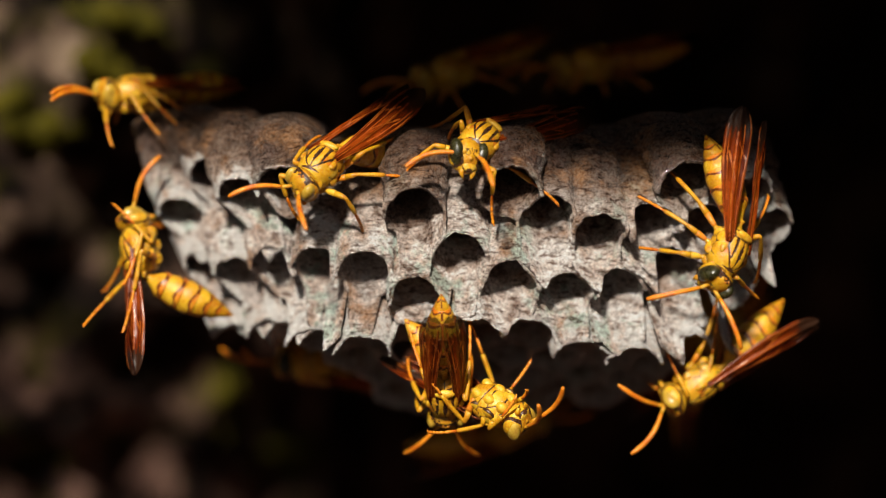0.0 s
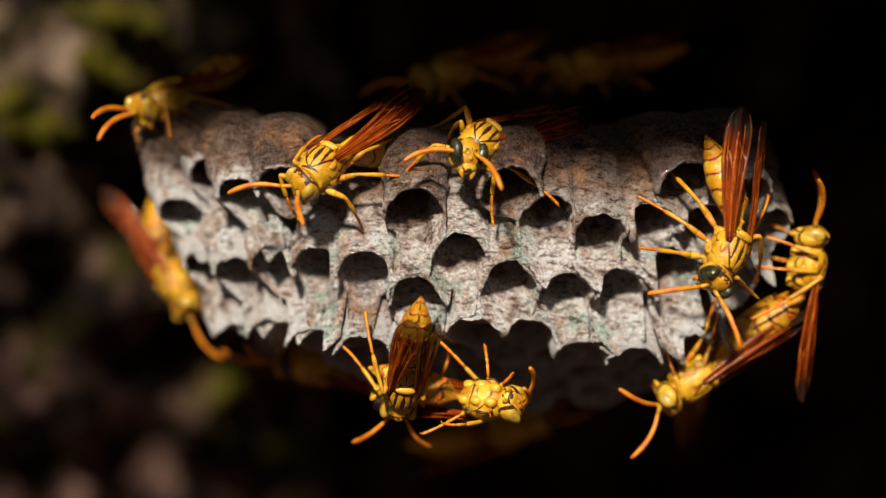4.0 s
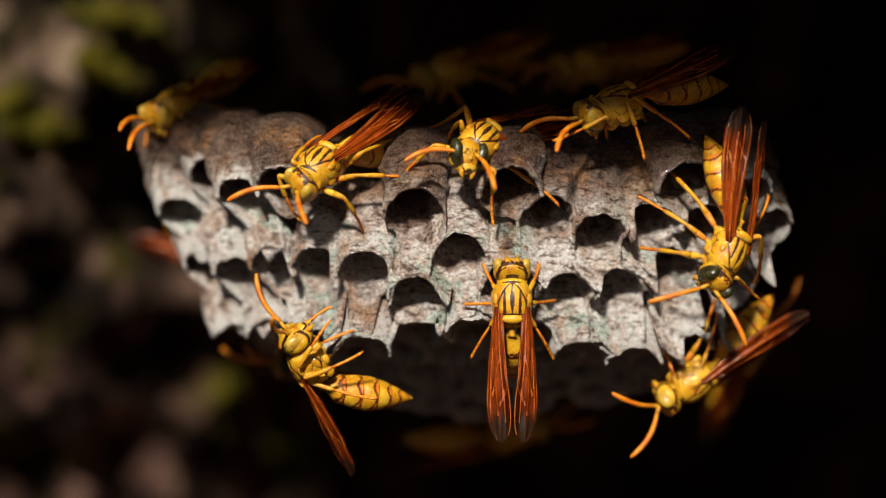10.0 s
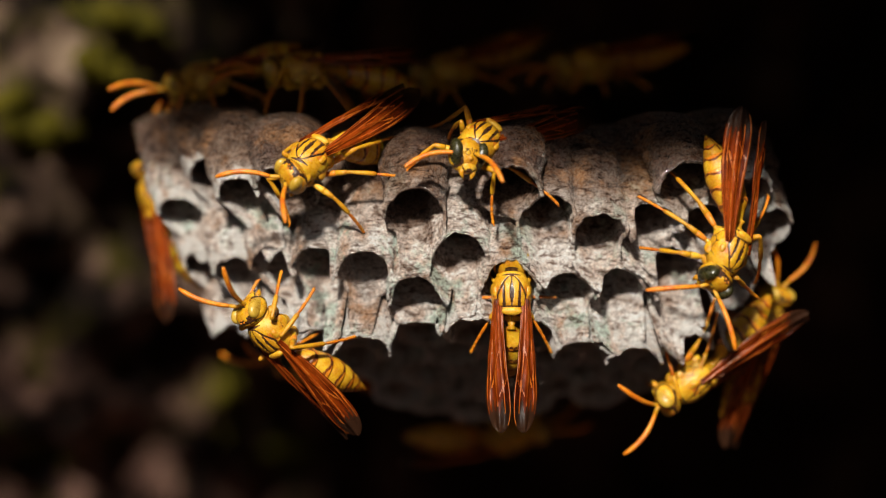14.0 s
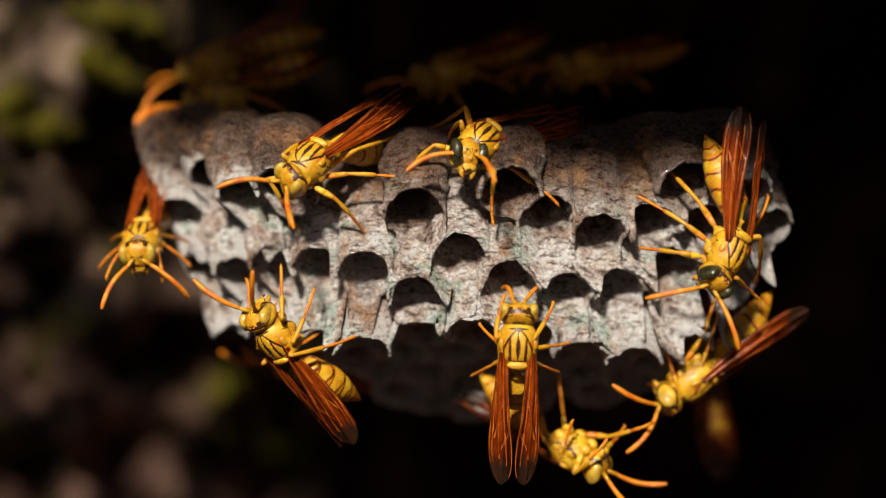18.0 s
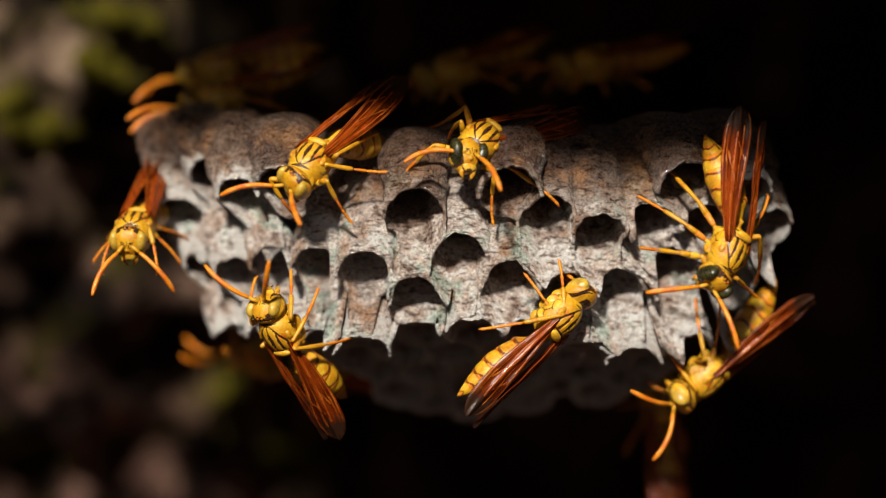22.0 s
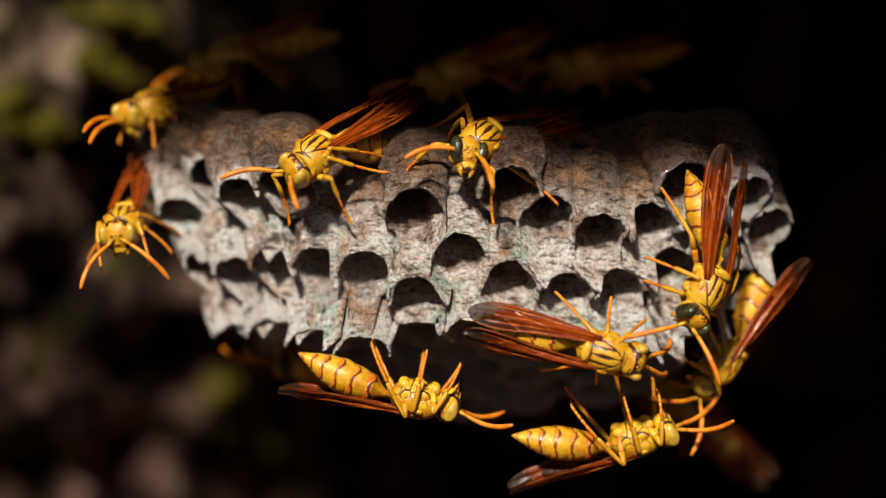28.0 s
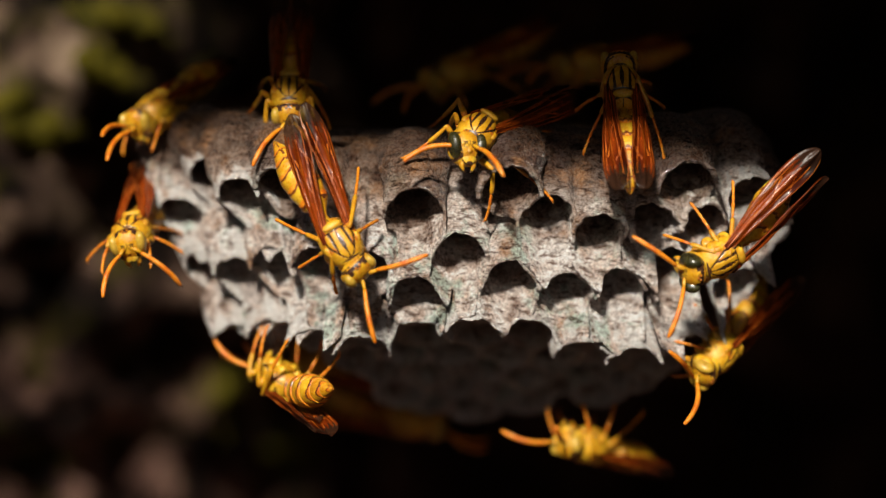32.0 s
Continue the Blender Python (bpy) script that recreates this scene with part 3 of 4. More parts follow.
def wing_mesh(name, length, width, lift):
    """A folded wing: a pleated blade with thickness and raised veins, pointing along -y."""
    verts, faces, index = [], [], []
    NL, NW = 56, 34

    def veined(f, g):
        return any(f0 <= f <= f1 and abs(g - g0 - (g1 - g0) * (f - f0) / (f1 - f0)) < r for g0, g1, f0, f1, r in WING_VEINS)

    def blade(f, g):
        w = width * (0.30 + 0.70 * math.sin(min(1, f * 1.15) * math.pi / 2) ** 1.1) * math.sqrt(max(0.012, 1 - max(0, (f - 0.70) / 0.30) ** 2.4))
        x = g * w + 0.10 * width * math.sin(f * math.pi)
        pleat = 0.13 * math.cos(g * math.pi * 5 + 0.8 * math.sin(3 * f)) * min(1, 3 * f) * (1 - 0.6 * f) + 0.12 * math.cos(g * math.pi * 2)
        return x, -f * length, lift * f * length * 0.1 + pleat + 0.06 * math.sin(7 * f + 4 * g) + 0.03 * math.sin(23 * f + 9 * g)
    for side in (0.012, -0.012):
        for j in range(NL + 1):
            for i in range(NW + 1):
                f, g = j / NL, i / NW - 0.5
                x, y, z = blade(f, g)
                verts.append((x * MM, y * MM, (z + side * (4.5 if veined(f, g) else 1)) * MM))
    row = NW + 1
    lay = (NL + 1) * row
    for j in range(NL):
        for i in range(NW):
            a = j * row + i
            faces.append((a, a + 1, a + row + 1, a + row))
            faces.append((lay + a, lay + a + row, lay + a + row + 1, lay + a + 1))
            f = (j + 0.5) / NL
            m = 1 if veined(f, (i + 0.5) / NW - 0.5) else (2 if f > 0.80 + 0.05 * math.sin(i) else 0)
            index += [m, m]
    rim = [j * row for j in range(NL + 1)] + [NL * row + i for i in range(1, row)] + [j * row + NW for j in range(NL - 1, -1, -1)]
    for a, b in zip(rim, rim[1:]):
        faces.append((a, b, lay + b, lay + a))
        index.append(0)
    return mesh_of(name, verts, faces, [WING, VEIN, SMOKY], index)


def flagellum():
    pieces = [([(0, 0, 0), (0, 0.45, 0.05), (0, 1.1, 0.12)], [0.14, 0.20, 0.16], 0)]
    pts, rad = [], []
    for i in range(24):                      # eleven rings, each a little waisted
        f = i / 23
        pts.append((0.25 * math.sin(2.6 * f), 1.1 + 4.8 * f, 0.12 + 0.55 * math.sin(f * 2.2) - 1.1 * f * f))
        rad.append(0.15 + 0.10 * math.sin(min(1, 0.25 + f) * math.pi * 0.55) - (0.012 if i % 2 else 0) - 0.10 * max(0, f - 0.88) / 0.12)
    return tube_mesh("antenna", pieces + [(pts, rad, 1)], [YELLOW, ORANGE])


LEGS = [(2.5, 2.3, 2.7), (2.6, 2.7, 3.0), (3.1, 3.7, 3.9)]     # femur, tibia, tarsus of the three pairs
HIPS = [(0.85, 1.55, -1.35), (0.95, 0.15, -1.5), (0.9, -1.2, -1.35)]
SHANK = [0.97 * (b + c) for a, b, c in LEGS]


def leg_meshes(k):
    a, b, c = LEGS[k]
    thick = (1.0, 0.92, 1.0)[k]
    femur = tube_mesh("leg", [([(0, 0, -0.2), (0, 0, 0.05), (0, 0, 0.42), (0, 0.02, 0.55)], [0.20, 0.34, 0.24, 0.18], 0),
                              ([(0, 0, 0.45), (0, 0.02, 0.7), (0, 0.05, a * 0.5), (0, 0.03, a * 0.62)], [0.18 * thick, 0.27 * thick, 0.33 * thick, 0.325 * thick], 1),
                              ([(0, 0.035, a * 0.6), (0, 0.02, a * 0.85), (0, 0, a), (0, 0, a + 0.08)], [0.327 * thick, 0.28 * thick, 0.22, 0.12], 0)], [YELLOW, PALE if k == 0 else AMBER])
    tib = tube_mesh("tibia", [([(0, 0, -0.08), (0, 0.03, 0.12), (0, 0.06, 0.4), (0, 0.08, b * 0.6), (0, 0.04, b * 0.92), (0, 0.02, b)], [0.12, 0.19, 0.185, 0.235, 0.23, 0.15], 0),
                              ([(0, 0, b - 0.1), (0.1, 0.16, b + 0.5)], [0.05, 0.012], 1), ([(0, 0, b - 0.1), (-0.12, 0.12, b + 0.4)], [0.045, 0.012], 1)], [YELLOW, ORANGE])
    pts, rad = [], []
    joints = [0, 0.42, 0.6, 0.74, 0.84, 0.97]
    for q0, q1 in zip(joints, joints[1:]):
        for g, r in ((0.0, 0.085), (0.2, 0.125), (0.92, 0.175)):
            q = q0 + (q1 - q0) * g
            pts.append((0, -0.5 * q * q, b + c * q))
            rad.append(r)
    pts += [(0, -0.52, b + c), (0, -0.68, b + c + 0.16), (0, -0.84, b + c + 0.14)]
    rad += [0.1, 0.06, 0.015]
    return femur, tib, tube_mesh("tarsus", [(pts, rad, 0)], [ORANGE])


HEAD = lathe("head", spindle(-1.05, 1.2, head_profile, 90), 130, [YELLOW, BROWN], head_mark, 0.02)
EYES = {False: ball("eye", 0.56, 0.80, 1.16, [EYE], n=28), True: ball("eye", 0.66, 0.92, 1.30, [EYE_DARK], n=28)}
OCELLUS = ball("ocellus", 0.11, 0.11, 0.10, [AMBER], n=8)
CLYPEUS = ball("clypeus", 0.72, 0.34, 0.72, [PALE, BROWN], lambda x, y, z: 1 if (x / 0.72) ** 2 + (z / 0.72) ** 2 > 0.82 or (z < -0.42 and abs(x) < 0.25) else 0, n=26)
MANDIBLE = tube_mesh("mandible", [([(0, 0, 0.3), (0.08, 0.1, -0.1), (-0.1, 0.2, -0.55)], [0.28, 0.26, 0.1], 0), ([(-0.09, 0.19, -0.5), (-0.3, 0.22, -0.72)], [0.1, 0.05], 1)], [YELLOW, BROWN])
THORAX = lathe("thorax", spindle(2.55, -2.35, thorax_profile, 150), 170, [YELLOW, BROWN, AMBER], thorax_mark, 0.03)
COLLAR = ball("pronotum", 1.42, 0.40, 1.12, [YELLOW])
SCUTELLUM = ball("scutellum", 0.95, 0.42, 0.35, [PALE], n=14)
TEGULA = ball("tegula", 0.34, 0.5, 0.25, [YELLOW], n=12)
COXA = ball("coxa", 0.50, 0.62, 0.55, [YELLOW], n=12)
PLATE = ball("side_plate", 0.34, 0.72, 0.62, [YELLOW, BROWN], lambda x, y, z: 1 if (y / 0.72) ** 2 + (z / 0.62) ** 2 > 0.82 else 0, n=24)
NECK = tube_mesh("petiole", [([(0, -1.9, -0.1), (0, -2.5, -0.1), (0, -2.9, -0.05)], [0.55, 0.3, 0.42], 0)], [YELLOW])
SEGMENTS = [segment_mesh(k) for k in range(len(BAND_Y))]
FORE = wing_mesh("forewing", 12.3, 2.58, 0.2)
HIND = wing_mesh("hindwing", 8.4, 1.5, 0.1)
ANTENNA = flagellum()
LEG = [leg_meshes(k) for k in range(3)]


def attitude(x, y, d, h, p, r):
    """Where a wasp's thorax is (as in at()) and how it lies: h is the head's way round the picture (0 right, 90 up), p how far the head
    comes forward, r the roll (0: its back to the viewer)."""
    h, p, r = radians(h), radians(p), radians(r)
    f = Vector((math.cos(h) * math.cos(p), -math.sin(p), math.sin(h) * math.cos(p)))
    up0 = Vector((math.cos(h) * math.sin(p), math.cos(p), math.sin(h) * math.sin(p))) * -1
    up = up0 * math.cos(r) + f.cross(up0) * math.sin(r)
    m = Matrix((f.cross(up), f, up)).transposed().to_4x4()
    return Matrix.Translation(at(x, y, d)) @ m


def between(rows, t):
    """The pose at t, easing between rows."""
    if t <= rows[0][0]:
        return attitude(*rows[0][1:])
    for a, b in zip(rows, rows[1:]):
        if t <= b[0]:
            f = (t - a[0]) / (b[0] - a[0])
            f = 0.5 * f + 0.5 * f * f * (3 - 2 * f)
            ma, mb = attitude(*a[1:]), attitude(*b[1:])
            q = ma.to_quaternion().slerp(mb.to_quaternion(), f)
            return Matrix.LocRotScale(ma.translation.lerp(mb.translation, f), q, None)
    return attitude(*rows[-1][1:])


def eased(rows, t):
    """The values at t of rows (seconds, values), easing between rows."""
    if t <= rows[0][0]:
        return rows[0][1:]
    for a, b in zip(rows, rows[1:]):
        if t <= b[0]:
            f = (t - a[0]) / (b[0] - a[0])
            f = f * f * (3 - 2 * f)
            return [p + (q - p) * f for p, q in zip(a[1:], b[1:])]
    return rows[-1][1:]


HOME = [(2.9, 3.9, -2.3), (4.3, 0.4, -2.6), (3.9, -4.6, -2.5)]


def leg_pose(k, side, foot):
    """The poses of femur and shank of leg k (side 1 or -1) that bring its claw to foot, in the wasp's space (mm)."""
    hip = Vector((HIPS[k][0] * side, HIPS[k][1], HIPS[k][2]))
    a, b = LEGS[k][0], SHANK[k]
    to = Vector(foot) - hip
    dist = min(max(to.length, abs(a - b) + 0.4), a + b - 0.15)
    to.normalize()
    pole = Vector((side * 0.8, 0.25 * (1 - k), 1.0))
    pole = (pole - to * pole.dot(to)).normalized()
    ca = (a * a + dist * dist - b * b) / (2 * a * dist)
    ang = math.acos(max(-1, min(1, ca)))
    way = to * math.cos(ang) + pole * math.sin(ang)
    knee = hip + way * a
    end = hip + to * dist
    y1 = (pole - way * pole.dot(way)).normalized()
    femur = Matrix((y1.cross(way), y1, way)).transposed().to_4x4()
    femur = Matrix.Translation(hip * MM) @ femur
    w2 = (end - knee).normalized()
    local = femur.to_3x3().transposed() @ w2
    y2 = Vector((0, 1, 0))
    y2 = (y2 - local * y2.dot(local))
    y2 = y2.normalized() if y2.length > 0.05 else Vector((0, 0, -1))
    shank = Matrix((y2.cross(local), y2, local)).transposed().to_4x4()
    return femur, Matrix.Translation((0, 0, a * MM)) @ shank


MOVES = []          # (object, rows) for motions()


def wasp(label, rows, feet=(), feet_time=0.0, feel=(), stance=(1, 1), splay=0, bend=(0, 0), dark_eyes=False, head=(0, 0, 0), waving=5, lift=0, sweep=0):
    """A wasp with its rows (t, x, y, d, h, p, r). feet: {leg: (x, y, d)} for claws that grip a known spot; legs 0 to 5, right side even.
    feel: {0 or 1: (x, y, d)} to where the right or left antenna points; stance: how wide and how high it stands; bend: droop and turn of the abdomen, head: the head's own turn; both may be rows in time."""
    ob = new("wasp")
    tagged(ob, label, "wasp", "wasps on the nest")
    heads = [(0, *head)] if not isinstance(head, list) else head
    bends = [(0, *bend)] if not isinstance(bend, list) else bend

    def head_at(t):
        a, b, c = eased(heads, t)
        return pose(0, 3.05 * MM, 0.12 * MM, -16 + a, b, c)

    def waist_at(t):
        a, b = eased(bends, t)
        return Matrix.Translation((0, -2.5 * MM, -0.1 * MM)) @ pose(0, 0, 0, a, 0, b) @ Matrix.Translation((0, 2.5 * MM, 0.1 * MM))
    hd = part("head", HEAD, ob, head_at(feet_time))
    for s in (1, -1):
        part("eye", EYES[dark_eyes], hd, pose(1.14 * s * MM, 0.30 * MM, 0.12 * MM, 0, 10 * s, -12 * s), "glossy compound eye")
        part("mandible", MANDIBLE, hd, Matrix.Translation((0.5 * s * MM, 0.62 * MM, -1.55 * MM)) @ Matrix.Diagonal((s, 1, 1, 1)))
    for x, y, z in ((0, 0.24, 1.46), (0.22, 0.02, 1.52), (-0.22, 0.02, 1.52)):
        part("ocellus", OCELLUS, hd, pose(x * MM, y * MM, z * MM))
    part("clypeus", CLYPEUS, hd, pose(0, 0.84 * MM, -0.86 * MM, 14))
    part("thorax", THORAX, ob)
    part("pronotum", COLLAR, ob, pose(0, 2.2 * MM, -0.12 * MM, 20))
    part("scutellum", SCUTELLUM, ob, pose(0, -1.32 * MM, 1.36 * MM, 26))
    part("petiole", NECK, ob)
    for s in (1, -1):
        part("tegula", TEGULA, ob, pose(1.5 * s * MM, 0.55 * MM, 0.95 * MM, 0, 30 * s))
        part("side_plate", PLATE, ob, pose(1.52 * s * MM, 0.75 * MM, -0.55 * MM, 0, -22 * s, -6 * s))
        part("side_plate", PLATE, ob, pose(1.36 * s * MM, -0.75 * MM, -0.35 * MM, 0, -18 * s, 14 * s) @ Matrix.Diagonal((1, 0.85, 1.1, 1)))
        for hx, hy, hz in HIPS:
            part("coxa", COXA, ob, pose(hx * 0.85 * s * MM, (hy + 0.1) * MM, (hz + 0.12) * MM, 25))
    ab = part("abdomen", SEGMENTS[0], ob, waist_at(0))
    for k in range(1, len(SEGMENTS)):
        part("abdomen_segment", SEGMENTS[k], ab, Matrix.Identity(4))
    for s in (1, -1):
        flip = Matrix.Diagonal((s, 1, 1, 1))
        part("forewing", FORE, ob, pose(1.32 * s * MM, -0.15 * MM, 1.22 * MM, lift, 0, (splay - 3) * s + sweep) @ pose(0, 0, 0, 0, 30 * s) @ flip, "folded amber-brown wing")
        part("hindwing", HIND, ob, pose(1.22 * s * MM, -0.7 * MM, 1.02 * MM, lift, 0, (splay - 3) * s + sweep) @ pose(0, 0, 0, 0, 26 * s) @ flip, "folded amber-brown wing")
    times = [i * 0.2 for i in range(161)]
    path = [between(rows, t) for t in times]

    def keyed(o, ms):
        """Only the rows at which something changes."""
        keep = []
        for i, m in enumerate(ms):
            same = lambda q: max(abs(q[r][c] - m[r][c]) * (50 if c == 3 else 1) for r in range(3) for c in range(4)) < 1e-4
            if i in (0, len(ms) - 1) or not (same(ms[i - 1]) and same(ms[i + 1])):
                keep.append((times[i], m))
        if len(keep) > 2:
            MOVES.append((o, keep))
        else:
            o.matrix_basis = ms[0]
    ob.matrix_basis = path[0]
    keyed(ob, path)
    keyed(ab, [waist_at(t) for t in times])
    keyed(hd, [head_at(t) for t in times])
    # antennae, slowly feeling about
    for n_, s in enumerate((1, -1)):
        an = part("antenna", ANTENNA, hd)
        base = Vector((0.34 * s * MM, 0.98 * MM, 0.25 * MM))
        way = Vector((0.62 * s, 0.9, 0.15))
        if n_ in dict(feel):
            way = (between(rows, feet_time) @ head_at(feet_time)).inverted() @ at(*dict(feel)[n_]) - base
        turn = way.to_track_quat("Y", "Z").to_matrix().to_4x4()
        ph = random.uniform(0, 6)
        keyed(an, [Matrix.Translation(base) @ turn @ pose(0, 0, 0, 4 + waving * math.sin(t * 1.1 + ph), 0, waving * math.sin(t * 0.7 + 2 * ph)) for t in times])
    # legs: each claw grips a spot until the body has moved on
    for n_ in range(6):
        k, s = n_ // 2, (1 if n_ % 2 == 0 else -1)
        rest = Vector((HOME[k][0] * s * stance[0], HOME[k][1], HOME[k][2] * stance[1]))
        home = rest.copy()
        given = dict(feet).get(n_)
        if given:
            home = (between(rows, feet_time).inverted() @ at(*given)) / MM
        else:
            home += Vector((random.uniform(-0.5, 0.5), random.uniform(-0.6, 0.6), random.uniform(-0.4, 0.3)))
        grip = path[0] @ (home * MM)
        fem, shk = [], []
        for i, m in enumerate(path):
            local = (m.inverted() @ grip) / MM
            limit = 1.5 + 0.25 * ((n_ * 2 + i) % 3)
            if (local - home).length > limit:
                home = rest + 0.5 * (home - rest)
                ahead = path[min(i + 2, len(path) - 1)]
                grip = ahead @ (home * MM)
                local = (m.inverted() @ grip) / MM
            a, b = leg_pose(k, s, local)
            fem.append(a)
            shk.append(b)
        femur = part("leg", LEG[k][0], ob, fem[0])
        keyed(femur, fem)
        for me, nm in ((LEG[k][1], "tibia"), (LEG[k][2], "tarsus")):
            o = part(nm, me, femur, shk[0])
            keyed(o, shk)
    return ob

# ---- the wasps ----
# rows: seconds, place (x, y, depth), the head's way, how far the head comes forward, roll
wasp("yellow wasp with dark-striped thorax peering over the comb's top edge",
     [(0, 570, 292, -2, 231, 38, 28), (7, 570, 292, -2, 231, 38, 28), (12, 566, 292, -2, 231, 38, 28), (13, 560, 280, -2, 230, 38, 28), (14, 552, 280, -2, 227, 38, 28),
      (18, 551, 285, -2, 229, 38, 28), (18.8, 551, 290, -2, 245, 34, 24), (20, 551, 294, -2, 249, 34, 22), (21, 552, 288, -2, 233, 38, 28), (22, 552, 286, -2, 237, 38, 26), (23, 558, 286, -2, 243, 38, 22),
      (25, 556, 275, -2, 236, 38, 26), (28, 560, 272, -2, 225, 40, 32), (29, 558, 270, -2, 225, 40, 32), (29.6, 566, 275, -3, 250, 30, 16), (30, 576, 300, -4, 268, 24, 5),
      (30.5, 580, 360, -5, 275, 10, -5), (31, 586, 412, -5, 284, 5, -8), (31.5, 594, 420, -5, 296, 5, -8), (32, 600, 426, -5, 302, 5, -8)],
     feet={1: (648, 410, 0), 3: (735, 312, -1), 2: (560, 235, 2), 5: (720, 235, 4), 0: (520, 390, 0)}, feel={0: (400, 345, -5), 1: (540, 400, -9)}, head=[(0, 4, -8, -22), (29.3, 4, -8, -22), (30.5, 8, 0, 0), (31.2, 16, 0, 12), (32, 16, 0, 14)],
     bend=[(0, 34, -24), (29.5, 34, -24), (31, 16, 0), (32, 16, 0)], sweep=-14)
wasp("yellow wasp showing its face at the comb's top edge",
     [(0, 852, 250, -2, 225, 48, 10), (12, 852, 250, -2, 225, 48, 10), (25, 852, 250, -2, 225, 48, 10), (28, 853, 248, -2, 222, 48, 10), (29, 853, 244, -2, 222, 48, 10),
      (30, 851, 244, -2, 222, 48, 10), (31, 847, 238, -2, 214, 48, 14), (32, 846, 234, -2, 232, 48, 8)],
     feet={0: (703, 314, -1), 1: (866, 390, -2), 3: (1002, 362, -2), 2: (790, 240, 3), 5: (1080, 242, 6), 4: (760, 235, 6)}, feel={0: (700, 296, -7), 1: (888, 330, -10)}, head=(62, 0, 42), bend=(34, -26), sweep=-24, dark_eyes=True)
wasp("yellow wasp head down on the comb's flank with long folded wings",
     [(0, 1290, 440, -4, 244, 12, -36), (25.3, 1288, 440, -4, 244, 12, -36), (26.5, 1268, 470, -4, 246, 12, -36), (28, 1252, 506, -4, 243, 10, -36), (29, 1255, 508, -4, 246, 10, -34), (30, 1268, 496, -4, 256, 10, -26),
      (30.5, 1285, 474, -4, 246, 10, -28), (31, 1296, 446, -4, 236, 12, -32), (31.5, 1286, 452, -4, 222, 12, -34), (32, 1276, 452, -4, 206, 14, -36)],
     feet={0: (1128, 438, -1), 2: (1124, 341, -1), 4: (1135, 246, 3), 3: (1378, 342, 2), 5: (1345, 500, 2), 1: (1330, 520, 0)}, feel={0: (1185, 518, -6), 1: (1306, 605, -6)}, dark_eyes=True, head=(14, 0, -14), bend=[(0, 30, 34), (30.5, 30, 34), (32, 22, 20)], splay=4, sweep=22, lift=4)
wasp("soft-focus yellow wasp clinging below the comb's lower corner",
     [(0, 1240, 676, 7, 212, 5, -66), (1, 1236, 672, 7, 214, 5, -66), (2, 1232, 672, 7, 214, 5, -66), (14, 1228, 672, 7, 215, 5, -66), (18, 1230, 670, 7, 216, 5, -66), (20, 1242, 664, 7, 220, 5, -66),
      (21, 1250, 664, 7, 220, 5, -66), (25, 1252, 658, 7, 224, 5, -66), (27.5, 1278, 640, 7, 234, 5, -66), (29, 1290, 632, 7, 236, 8, -66), (30, 1288, 636, 7, 232, 12, -66), (31, 1290, 632, 7, 226, 24, -66), (32, 1274, 622, 7, 222, 34, -64)],
     feet={0: (1178, 620, 5), 2: (1290, 480, 6)}, feel={0: (1112, 812, 5), 1: (1080, 676, 3)}, stance=(0.8, 1.2), bend=(16, 0))
wasp("yellow wasp roaming along the comb's lower rim",
     [(0, 787, 694, 2, 272, -48, 0), (0.5, 704, 684, 1, 238, -44, -30), (1, 664, 668, 1, 220, -40, -50), (1.5, 694, 674, 1, 232, -44, -30), (2, 724, 682, 2, 242, -52, -12), (2.5, 736, 688, 2, 258, -52, -4), (3, 740, 688, 2, 266, -52, 2), (3.5, 740, 688, 2, 266, -52, 2),
      (5.5, 612, 668, 0, 224, -40, -55), (6, 602, 664, 0, 222, -42, -60), (6.5, 588, 678, 0, 214, -52, -74), (7, 582, 684, 0, 206, -60, -86), (7.5, 560, 690, 0, 194, -38, -92), (8, 536, 686, 0, 184, -16, -96), (8.5, 532, 668, 0, 150, 5, -102), (9, 540, 650, -1, 118, 15, -104), (10, 548, 645, -1, 116, 30, -88), (10.5, 540, 642, -1, 114, 46, -66),
      (11, 536, 640, -1, 110, 55, -52), (12, 532, 638, -1, 112, 55, -52), (12.5, 514, 616, -1, 122, 40, -52), (13, 503, 604, -1, 128, 26, -50), (14, 484, 592, -1, 132, 20, -50), (17, 496, 604, -1, 128, 24, -48), (18.5, 494, 602, -1, 126, 26, -46),
      (19, 500, 606, -1, 120, 32, -42), (20, 520, 602, -1, 112, 36, -38), (21, 488, 590, -1, 130, 24, -46), (22, 500, 588, -1, 118, 32, -42), (23, 500, 588, -1, 114, 36, -40), (24, 508, 580, -1, 110, 34, -38), (24.5, 530, 624, -1, 158, -10, -75), (25, 578, 672, 0, 203, -46, -44), (25.5, 588, 680, 0, 226, -40, -30),
      (26.4, 640, 715, -1, 300, 0, 20), (27.5, 725, 706, 0, 345, 0, 85), (28, 733, 706, 0, 350, 0, 95), (29, 718, 708, 0, 346, 0, 95), (30, 682, 720, 0, 340, 0, 92), (30.5, 655, 722, 9, 340, 0, 95), (31, 690, 748, 23, 345, 0, 95), (32, 720, 745, 38, 350, 0, 95)],
     stance=(0.8, 1.7), bend=[(0, 14, 0), (7.5, 14, 0), (8.5, 45, 0), (9, 58, 0), (10, 50, 0), (11, 30, 0), (12.5, 22, 0), (32, 14, 0)], head=(14, 0, 0))
